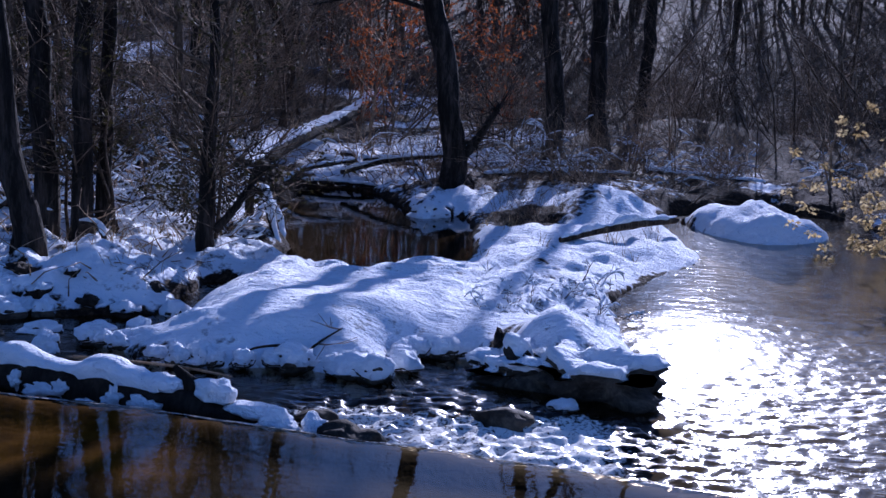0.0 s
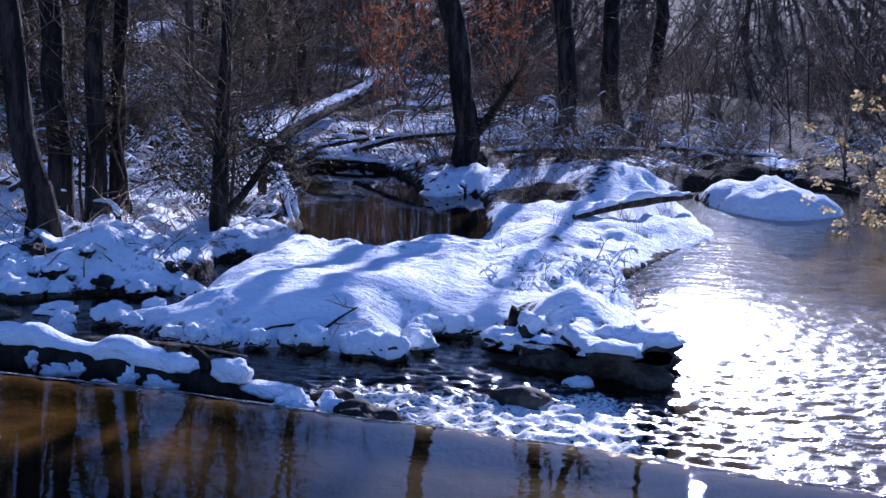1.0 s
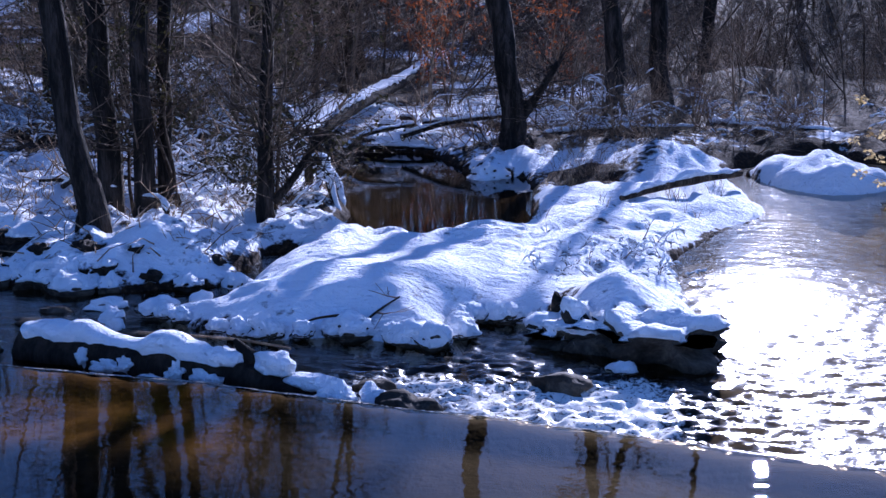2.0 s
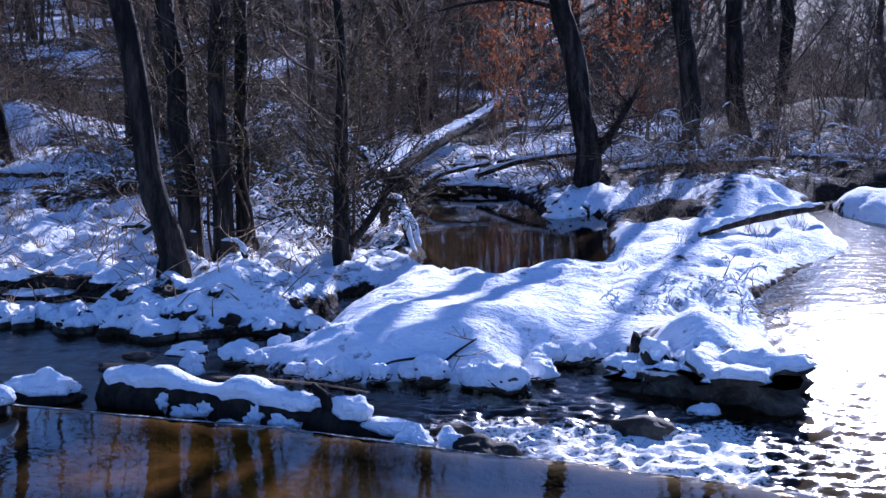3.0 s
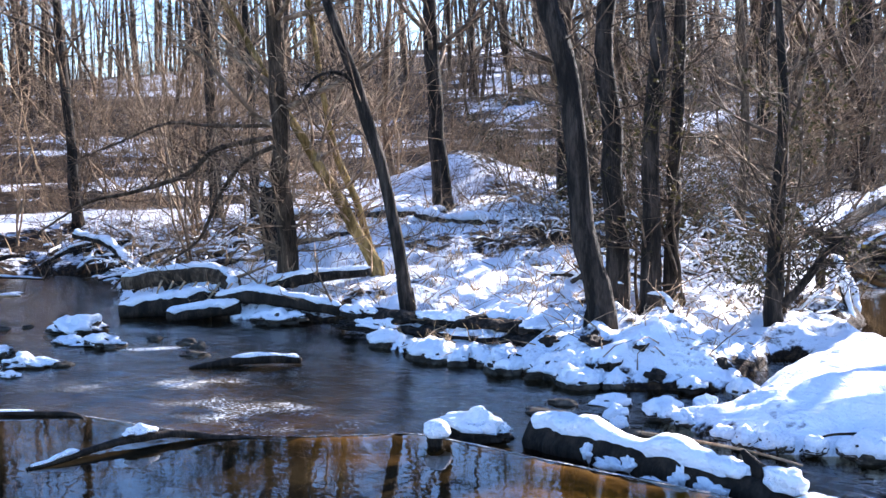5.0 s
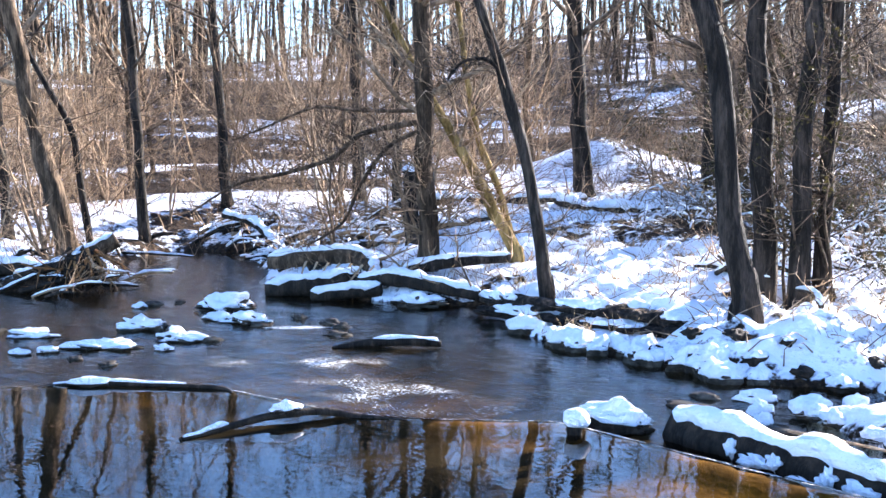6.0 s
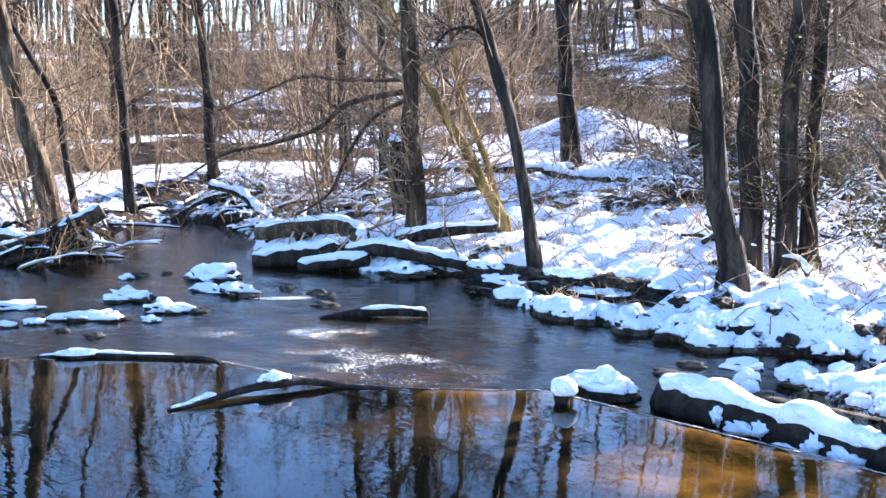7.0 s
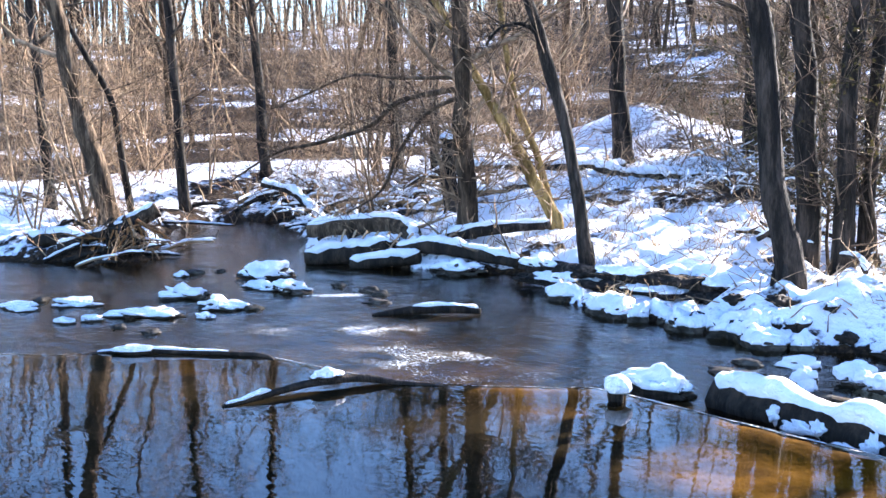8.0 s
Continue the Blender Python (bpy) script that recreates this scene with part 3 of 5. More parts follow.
def tree(name, points, radii, total, seed, label, branches=16, first=3.5, mat=BARK, reach=2.6, low_twigs=0, category="tree", limbs=(), snow=None):
    """A tree with a trunk through the given points; limbs: paths of big limbs that show singly."""
    rng = random.Random(seed)
    base = Vector(points[0])
    pts, rad = trunk_path(points, radii, total, rng)
    sp, sr = smooth_path(pts, rad, 4)
    for p, w in zip(sp[1:], sr[1:]):
        q = Vector((p.z * 1.1, seed * 3.7, 0.0))
        p += Vector((noise.noise(q), noise.noise(q + Vector((0, 0, 9.0))), 0)) * w * 0.7
    top = thing(name, base, label, category)
    trunk, crown = Soup(), Soup()
    flare = [r * (1 + 0.3 * math.exp(-(p.z - base.z) / 0.16)) for p, r in zip(sp, sr)]
    trunk.tube([p - base - Vector((0, 0, 0.12 if i == 0 else 0)) for i, p in enumerate(sp)], flare, 14, rng=rng, lump=0.035, gnarl=0.2)
    for k in range(0 if name == "snag" else 4):
        a = 6.28 * k / 4 + rng.uniform(-0.4, 0.4)
        r = radii[0]
        trunk.tube([Vector((0, 0, 0.22)) + Vector((math.cos(a), math.sin(a), 0)) * r * 0.6, Vector((math.cos(a) * r * 1.02, math.sin(a) * r * 1.02, 0.06)),
                    Vector((math.cos(a) * r * 1.35, math.sin(a) * r * 1.35, -0.14))], [r * 0.3, r * 0.26, r * 0.12], 6)
    part("trunk", trunk, mat, top)
    for k in range(branches):
        h = rng.uniform(first, total * 0.97)
        i = min(range(len(sp)), key=lambda q: abs(sp[q].z - h))
        a = rng.uniform(0, 6.28)
        size = reach * (0.35 + 0.65 * (1 - (h - first) / (total - first))) * rng.uniform(0.6, 1.15)
        limb(crown, sp[i] - base, (math.cos(a), math.sin(a), rng.uniform(0.2, 0.9)), size, max(sr[i] * 0.4, 0.012), rng, 2, 4)
    for k in range(low_twigs):
        h = rng.uniform(0.7, first)
        i = min(range(len(sp)), key=lambda q: abs(sp[q].z - h))
        a = rng.uniform(0, 6.28)
        limb(crown, sp[i] - base, (math.cos(a), math.sin(a), rng.uniform(-0.1, 0.7)), rng.uniform(0.4, 1.7), 0.013, rng, 1, 5)
    if crown.v:
        part("crown", crown, TWIG_DARKENED if mat is BARK else TWIG, top)
    for path, r in limbs:
        arm = Soup()
        ap, ar = smooth_path([Vector(p) - base for p in path], r, 4)
        arm.tube(ap, ar, 7, rng=rng, lump=0.06)
        for i in range(3, len(ap), 1):
            for _ in range(4):
                limb(arm, ap[i], (rng.uniform(-1, 1), rng.uniform(-1, 1), rng.uniform(-0.6, 0.9)), rng.uniform(0.3, 1.0), max(ar[i] * 0.28, 0.006), rng, 1, 4)
        part("branch", arm, mat, top)
    return top


def sapling_soup(rng, tall, stems=1, lean=0.35):
    s = Soup()
    for _ in range(stems):
        way = Vector((rng.uniform(-lean, lean), rng.uniform(-lean, lean), 1))
        limb(s, (rng.uniform(-0.1, 0.1) * (stems > 1), rng.uniform(-0.1, 0.1) * (stems > 1), -0.1), way, tall * rng.uniform(0.75, 1.0), 0.012 + 0.005 * tall, rng, 2, 7 if stems == 1 else 5, 0.26, 0.0, 5)
    return s


def shrub_soup(rng, tall, stems):
    s = Soup()
    for _ in range(stems):
        a = rng.uniform(0, 6.28)
        limb(s, (rng.uniform(-0.25, 0.25), rng.uniform(-0.25, 0.25), -0.06), (math.cos(a) * 0.6, math.sin(a) * 0.6, rng.uniform(0.5, 1.2)), tall * rng.uniform(0.5, 1.1), 0.008, rng, 1, 5, 0.3, -0.05)
    return s


# the clump of trees by the creek
G = ground_at
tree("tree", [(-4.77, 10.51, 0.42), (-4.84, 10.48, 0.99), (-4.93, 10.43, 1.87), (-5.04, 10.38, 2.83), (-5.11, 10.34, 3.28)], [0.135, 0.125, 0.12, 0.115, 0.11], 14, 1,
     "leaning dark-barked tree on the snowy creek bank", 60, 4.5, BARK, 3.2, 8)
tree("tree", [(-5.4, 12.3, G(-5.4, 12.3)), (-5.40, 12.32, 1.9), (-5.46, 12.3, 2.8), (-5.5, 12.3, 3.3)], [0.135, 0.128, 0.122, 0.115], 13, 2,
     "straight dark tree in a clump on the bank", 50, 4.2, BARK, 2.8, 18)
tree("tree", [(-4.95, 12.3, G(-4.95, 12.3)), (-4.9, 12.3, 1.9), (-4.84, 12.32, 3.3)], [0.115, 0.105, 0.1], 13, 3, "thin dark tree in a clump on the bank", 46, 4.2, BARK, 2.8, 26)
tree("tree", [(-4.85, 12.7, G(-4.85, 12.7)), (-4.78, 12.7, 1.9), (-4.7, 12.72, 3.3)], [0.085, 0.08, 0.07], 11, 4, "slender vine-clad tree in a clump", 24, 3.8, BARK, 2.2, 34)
tree("tree", [(-7.82, 11.47, 0.28), (-7.92, 11.4, 1.41), (-8.1, 11.27, 2.38), (-8.23, 11.18, 3.06), (-8.36, 11.08, 3.47)], [0.085, 0.078, 0.075, 0.07, 0.06], 10, 5,
     "slim leaning tree at the water's edge", 20, 4.0, BARK, 2.0, 8,
     limbs=[([(-8.22, 11.19, 3.0), (-8.42, 11.04, 3.19), (-8.64, 10.87, 3.15), (-8.78, 10.76, 2.95)], [0.03, 0.026, 0.02, 0.012])])
tree("tree", [(-10.3, 12.1, G(-10.3, 12.1)), (-10.3, 12.1, 1.5), (-10.3, 12.1, 2.5), (-10.31, 12.1, 3.7)], [0.15, 0.135, 0.13, 0.12], 14, 6,
     "upright brown tree with long low side limbs", 60, 2.0, BARK_TAN, 3.0, 60,
     limbs=[([(-10.3, 12.1, 2.45), (-10.95, 11.5, 2.3), (-11.25, 11.2, 1.97), (-11.75, 10.68, 1.76), (-12.15, 10.2, 1.64), (-12.55, 9.7, 1.27)], [0.045, 0.04, 0.034, 0.028, 0.02, 0.011]),
            ([(-10.3, 12.1, 2.6), (-10.95, 11.5, 2.62), (-11.4, 11.05, 2.68), (-11.85, 10.6, 2.45), (-12.2, 10.2, 2.25)], [0.032, 0.027, 0.022, 0.016, 0.009]),
            ([(-10.3, 12.1, 2.35), (-10.7, 11.75, 2.1), (-10.95, 11.45, 1.6), (-11.15, 11.25, 1.05), (-11.5, 10.9, 0.75)], [0.035, 0.03, 0.026, 0.02, 0.012])])
tree("leaning_tree", [(-9.55, 13.25, G(-9.55, 13.25)), (-9.9, 12.98, 1.39), (-10.2, 12.75, 2.05), (-10.5, 12.5, 2.8)], [0.095, 0.085, 0.075, 0.06], 7, 7,
     "mossy trunk leaning against its upright neighbour", 34, 1.6, BARK_MOSSY, 2.2, 24)
tree("leaning_tree", [(-9.65, 13.45, G(-9.65, 13.45)), (-9.85, 13.3, 1.3), (-10.1, 13.1, 2.1), (-10.2, 13.0, 3.0)], [0.06, 0.055, 0.05, 0.045], 8, 8,
     "second mossy trunk leaning beside the first", 34, 1.6, BARK_MOSSY, 2.2, 20)
tree("tree", [(-16.2, 10.0, G(-16.2, 10.0)), (-16.3, 9.85, 1.31), (-16.4, 9.72, 2.26), (-16.47, 9.6, 3.37), (-16.53, 9.5, 4.09)], [0.19, 0.165, 0.15, 0.13, 0.12], 13, 9,
     "leaning tree on an undercut root ball by the creek", 28, 2.8, BARK_TAN, 3.0, 22)
tree("tree", [(-16.4, 10.6, G(-16.4, 10.6)), (-16.5, 10.5, 1.8), (-16.6, 10.4, 2.6), (-16.85, 10.1, 3.4)], [0.06, 0.055, 0.05, 0.045], 9, 10, "thin tree behind the root ball tree", 10, 3.0, BARK, 2.0, 6)
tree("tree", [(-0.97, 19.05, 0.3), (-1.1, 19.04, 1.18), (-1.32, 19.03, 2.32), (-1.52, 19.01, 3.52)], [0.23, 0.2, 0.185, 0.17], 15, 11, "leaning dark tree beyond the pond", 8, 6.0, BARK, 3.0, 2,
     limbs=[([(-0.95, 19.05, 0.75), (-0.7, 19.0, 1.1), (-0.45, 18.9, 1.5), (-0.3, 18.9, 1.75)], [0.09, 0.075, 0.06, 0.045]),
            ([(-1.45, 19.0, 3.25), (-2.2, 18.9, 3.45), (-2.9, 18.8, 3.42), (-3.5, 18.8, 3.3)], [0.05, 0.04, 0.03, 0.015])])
tree("snag", [(-3.4, 12.03, G(-3.4, 12.03)), (-3.42, 12.03, 1.0), (-3.36, 12.04, 1.7), (-3.3, 12.06, 2.4), (-3.34, 12.1, 3.1)], [0.1, 0.09, 0.078, 0.062, 0.045], 4.6, 12,
     "dead stem wrapped in vines by the pond", 10, 2.0, BARK, 1.2, 60,
     limbs=[([(-3.3, 12.0, 0.45), (-3.05, 12.0, 0.75), (-2.85, 12.05, 1.05), (-2.65, 12.1, 1.2)], [0.05, 0.045, 0.035, 0.02])])
tree("snag", [(-12.0, 13.7, G(-12.0, 13.7)), (-12.0, 13.7, 1.2), (-12.0, 13.7, 1.6)], [0.14, 0.12, 0.11], 1.5, 13, "short broken stump trunk with a cap of snow", 0, 1.0, BARK, 1.0, 2)

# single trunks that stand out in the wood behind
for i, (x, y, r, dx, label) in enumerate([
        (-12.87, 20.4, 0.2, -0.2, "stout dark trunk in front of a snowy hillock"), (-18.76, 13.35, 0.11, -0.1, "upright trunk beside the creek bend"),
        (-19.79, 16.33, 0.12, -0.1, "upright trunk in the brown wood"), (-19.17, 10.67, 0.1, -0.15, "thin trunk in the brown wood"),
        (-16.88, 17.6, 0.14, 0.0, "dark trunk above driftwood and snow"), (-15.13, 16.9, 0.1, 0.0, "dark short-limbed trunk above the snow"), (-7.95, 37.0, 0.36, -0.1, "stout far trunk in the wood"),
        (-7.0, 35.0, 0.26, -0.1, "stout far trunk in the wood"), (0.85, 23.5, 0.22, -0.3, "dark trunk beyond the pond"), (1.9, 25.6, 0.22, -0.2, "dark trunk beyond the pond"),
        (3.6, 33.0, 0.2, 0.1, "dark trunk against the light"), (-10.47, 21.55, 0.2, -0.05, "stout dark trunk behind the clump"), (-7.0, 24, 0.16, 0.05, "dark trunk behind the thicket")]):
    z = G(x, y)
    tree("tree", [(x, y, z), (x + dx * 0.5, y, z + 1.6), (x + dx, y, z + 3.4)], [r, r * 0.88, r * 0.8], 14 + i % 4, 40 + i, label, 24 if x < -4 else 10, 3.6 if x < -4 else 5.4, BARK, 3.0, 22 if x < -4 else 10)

# the wood behind: a few tree shapes, repeated
rng = random.Random(7)
PROTO = []
for k in range(7):
    r = random.Random(100 + k)
    tall, rad = r.uniform(9, 15), (0.06, 0.075, 0.09, 0.1, 0.115, 0.07, 0.13)[k]
    PROTO.append(tree("tree", [(0, 0, 0), (r.uniform(-0.25, 0.25), r.uniform(-0.25, 0.25), 2), (r.uniform(-1.2, 1.2), r.uniform(-1.2, 1.2), 4.5)], [rad, rad * 0.85, rad * 0.75], tall, 200 + k,
                      "bare grey-brown tree in the winter wood", 30, 2.0 + k % 3, BARK_TAN, 3.2, 40))
SAPS = []
for k in range(6):
    r = random.Random(300 + k)
    ob = new("sapling", sapling_soup(r, (3.2, 4.5, 6.0, 5.2, 2.6, 3.8)[k], 1 if k < 4 else 3).mesh("sapling", TWIG))
    SAPS.append(tagged(ob, "thin bare sapling in the undergrowth", "sapling", "undergrowth saplings"))
SHRUBS = []
for k in range(4):
    r = random.Random(400 + k)
    ob = new("shrub", shrub_soup(r, (1.0, 1.4, 1.8, 1.2)[k], (14, 16, 14, 20)[k]).mesh("shrub", TWIG))
    SHRUBS.append(tagged(ob, "tangled bare brown shrub", "shrub", "undergrowth shrubs"))


def placed(ob, x, y, turn, size, first):
    m = pose(x, y, G(x, y) - 0.03, 0, 0, turn) @ Matrix.Diagonal((size, size, size, 1))
    if first:
        ob.matrix_basis = m
        return ob
    return copy_thing(ob, m)


def polar(az, dist):
    """A spot by its bearing (degrees to the left of ahead) and distance."""
    return -dist * math.sin(radians(az)), dist * math.cos(radians(az))


SPOTS = []
used = [(-12.87, 20.4), (-16.88, 17.6), (-0.97, 19.05), (0.85, 23.5), (1.9, 25.6), (-10.47, 21.55)]
tries = 0
while len(SPOTS) < 108 and tries < 6000:
    tries += 1
    az, dist = rng.uniform(-26, 72), 18 + 58 * rng.random() ** 0.75
    x, y = polar(az, dist)
    if dry_at(x, y) < 1.2 or (abs(x + 3.0) < 2.5 and y < 33) or any((x - a) ** 2 + (y - b) ** 2 < (1.1 if dist < 40 else 2.0) ** 2 for a, b in used):
        continue
    if -15 < az < 1 and dist < 48:
        continue
    if az < 0 and dist < 30 and rng.random() < 0.6:
        continue
    used.append((x, y))
    SPOTS.append((x, y))
while len(SPOTS) < 130:
    az, dist = rng.uniform(10, 38), rng.uniform(18, 34)
    x, y = polar(az, dist)
    if dry_at(x, y) > 1.2 and not 26 < az < 34 and not (abs(x + 3.0) < 2.5 and y < 33):
        SPOTS.append((x, y))
for i, (x, y) in enumerate(SPOTS):
    tagged(placed(PROTO[i % 7], x, y, rng.uniform(0, 360), rng.uniform(0.75, 1.25), i < 7), group="bare trees of the wood")

count = 0
while count < 245:
    az, dist = rng.uniform(-26, 72), (13.5 + 38 * rng.random()) if count % 4 else rng.uniform(24, 52)
    x, y = polar(az, dist)
    if 17 < az < 52 and dist < 26 and rng.random() < 0.55:
        continue
    if dry_at(x, y) < 0.9 or (x > -9.5 and x < -6.3 and y < 16.5) or (26 < az < 40 and 13 < dist < 25 and rng.random() < 0.65) or (abs(x + 3.3) < 2.2 and y < 30) or (x > -6 and y < 19 and rng.random() < 0.8):
        continue
    placed(SAPS[count % 6], x, y, rng.uniform(0, 360), (rng.uniform(0.7, 1.2) if count % 4 else rng.uniform(1.1, 1.7)) * (0.6 if -13 < az < 3 else 1.0), count < 6)
    count += 1

count = 0
while count < 190:
    az, dist = (rng.uniform(-26, 72), 13 + 30 * rng.random()) if count % 5 else (rng.uniform(10, 24), rng.uniform(15, 26))
    x, y = polar(az, dist)
    if 17 < az < 52 and dist < 27.5 and rng.random() < 0.88:
        continue
    if dry_at(x, y) < 0.7 or (x > -9.5 and x < -6.3 and y < 16.5) or (28 < az < 34 and 13 < dist < 25) or (-6.0 < x < -2.2 and y < 26) or (x < -9 and x > -13.5 and y < 18) or (x > -2 and y < 17.5) or (-6.6 < x < -2.4 and y < 17.0):
        continue
    placed(SHRUBS[count % 4], x, y, rng.uniform(0, 360), rng.uniform(0.7, 1.3), count < 4)
    count += 1

for k in range(90):
    az, dist = rng.uniform(38, 64), rng.uniform(17.5, 30)
    x, y = polar(az, dist)
    if dry_at(x, y) < 0.9:
        continue
    if k % 2:
        placed(SAPS[k % 6], x, y, rng.uniform(0, 360), rng.uniform(0.7, 1.3), False)
    else:
        placed(SHRUBS[k % 4], x, y, rng.uniform(0, 360), rng.uniform(0.6, 1.1), False)

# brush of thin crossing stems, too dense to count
brush, backlit_brush = Soup(), Soup()
for k in range(2350):
    az, dist = (rng.uniform(-28, 74), 27 + 42 * rng.random()) if k < 1900 else (rng.uniform(-27, 6), 31 + 19 * rng.random())
    x, y = polar(az, dist)
    if dry_at(x, y) < 1 or (abs(x + 4.2) < 0.8 and y < 31) or (22 < az < 46 and dist < 30) or (az > 15 and k % 5 == 0):
        continue
    # bearings towards the sun get the darker stems, backlight put into the colour
    stand = brush if az > 14 + 4 * math.sin(k) else backlit_brush
    z, tall = G(x, y) - 0.1, rng.uniform(0.6, 3.2) if k % 4 else rng.uniform(3, 6)
    p = [Vector((x, y, z))]
    way = Vector((rng.uniform(-0.9, 0.9), rng.uniform(-0.9, 0.9), 1))
    for j in range(3):
        way = (way + Vector((rng.uniform(-0.35, 0.35), rng.uniform(-0.35, 0.35), rng.uniform(-0.25, 0.1)))).normalized()
        p.append(p[-1] + way * tall / 3)
    r = 0.008 + 0.005 * tall
    stand.tube(p, [r, r * 0.8, r * 0.5, 0.004], 3, cap=False)
    for j in range(9):
        h = rng.uniform(0.5, 2.95)
        i = int(h)
        a = rng.uniform(0, 6.28)
        q = p[i].lerp(p[i + 1], h - i)
        e = q + Vector((math.cos(a), math.sin(a), rng.uniform(-0.5, 0.7))) * rng.uniform(0.3, 1.1)
        stand.tube([q, q.lerp(e, 0.5) + Vector((0, 0, rng.uniform(-0.08, 0.12))), e], [r * 0.5, 0.007, 0.004], 3, cap=False)
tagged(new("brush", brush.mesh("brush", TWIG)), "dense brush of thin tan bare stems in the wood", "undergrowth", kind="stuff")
tagged(new("brush", backlit_brush.mesh("brush", TWIG_DARKENED)), "dense brush of thin bare stems, coloured darker as backlit", "undergrowth", kind="stuff")

# the far wood, too dense to count
far = Soup()
for k in range(1000):
    az, dist = rng.uniform(-32, 78), rng.uniform(52, 140)
    x, y = polar(az, dist)
    z, tall, r = G(x, y), rng.uniform(10, 17), rng.uniform(0.06, 0.16)
    dx, dy = rng.uniform(-2, 2), rng.uniform(-2, 2)
    far.tube([(x, y, z - 0.3), (x + dx * 0.4, y + dy * 0.4, z + tall * 0.5), (x + dx, y + dy, z + tall)], [r, r * 0.7, r * 0.2], 5, cap=False)
    for j in range(3):
        u, w = x + rng.uniform(-2, 2), y + rng.uniform(-2, 2)
        far.tube([(u, w, z - 0.5), (u + rng.uniform(-0.3, 0.3), w, z + 1), (u + rng.uniform(-0.8, 0.8), w, z + rng.uniform(1.5, 4))], [0.04, 0.03, 0.01], 3, cap=False)
    for j in range(28):
        h = rng.uniform(0.1, 0.95)
        a = rng.uniform(0, 6.28)
        limb(far, (x + dx * h, y + dy * h, z + tall * h), (math.cos(a), math.sin(a), rng.uniform(-0.1, 0.8)), rng.uniform(1.4, 3.8) * (1.1 - 0.6 * h), r * 0.22, rng, 0 if j % 2 else 1, 3, 0.35, sides=3)
tagged(new("far_wood", far.mesh("far_wood", BARK_TAN)), "distant bare wood of grey-brown trunks", "woodland", kind="stuff")


# ---- logs, rocks and driftwood ----
def snowy_log(name, points, radii, label, seed, mat=BARK_WET, cover=(0.0, 1.0), thick=0.07, wide=65, category="log", twigs=0, gaps=0.0, group="", rest=None):
    """A lying log with a lumpy cap of snow along its upper side."""
    rng = random.Random(seed)
    if rest is not None:
        points = [(x, y, G(x, y) + rest * r) for (x, y, _), r in zip(points, radii)]
    base = Vector(points[0])
    top = thing(name, base, label, category, group)
    lp, lr = smooth_path([Vector(p) - base for p in points], radii, 6)
    wood = Soup()
    wood.tube(lp, [r * rng.uniform(0.92, 1.06) for r in lr], 16, rng=rng, lump=0.03, gnarl=0.16)
    spray = Soup()
    for _ in range(twigs):
        i = rng.randrange(1, len(lp))
        limb(spray, lp[i], (rng.uniform(-1, 1), rng.uniform(-1, 1), rng.uniform(0.1, 1)), rng.uniform(0.3, 0.9), lr[i] * 0.25 + 0.006, rng, 1, 3)
    part("bark", wood, mat, top)
    if twigs:
        tagged(part("twig_spray", spray, TWIG, top), kind="stuff")
    if thick <= 0:
        return top
    total = len(lp) - 1
    span = sum((lp[k + 1] - lp[k]).length for k in range(total)) * (cover[1] - cover[0])
    cap, n, m = Soup(), min(max(int(span / 0.045), 14), 110), 11
    for i in range(n + 1):
        s = (cover[0] + (cover[1] - cover[0]) * i / n) * total
        k = min(int(s), total - 1)
        p, r = lp[k].lerp(lp[k + 1], s - k), lr[k] * (1 - (s - k)) + lr[k + 1] * (s - k)
        way = (lp[k + 1] - lp[k]).normalized()
        side = way.cross(Vector((0, 0, 1))).normalized()
        up = side.cross(way)
        at = span * i / n
        end = min(1.0, min(i, n - i) / 3.0)
        lump = 0.8 + 1.1 * noise.noise(Vector((at * 4.5, seed * 3.1, 0))) + 0.35 * noise.noise(Vector((at * 12, seed * 1.7, 5)))
        if gaps and noise.noise(Vector((at * 2.6, seed * 7.7, 9))) > 0.55 - gaps:
            lump *= 0.1
        t = max(0.1, lump) * thick * math.sqrt(end + 0.02)
        sag = wide * (0.5 + 0.5 * end) * (1 + 0.5 * noise.noise(Vector((at * 6, seed * 2.3, 2))) + 0.25 * noise.noise(Vector((at * 17, seed * 2.9, 2))))
        sag2 = wide * (0.5 + 0.5 * end) * (1 + 0.5 * noise.noise(Vector((at * 6, seed * 4.3, 3))) + 0.25 * noise.noise(Vector((at * 17, seed * 4.9, 3))))
        for j in range(m):
            u = -1 + 2 * j / (m - 1)
            a = radians(u * (sag if u > 0 else sag2))
            rr = r * 1.02 + t * (1 - u * u) ** 0.4 - (0.0 if abs(u) < 0.99 else r * 0.2 + 0.008)
            cap.v.append(p + side * math.sin(a) * rr + up * math.cos(a) * rr)
    for i in range(n):
        for j in range(m - 1):
            a = i * m + j
            cap.f.append((a, a + 1, a + m + 1, a + m))
    part("snow_cap", cap, SNOW, top, "white cap of fresh snow")
    return top


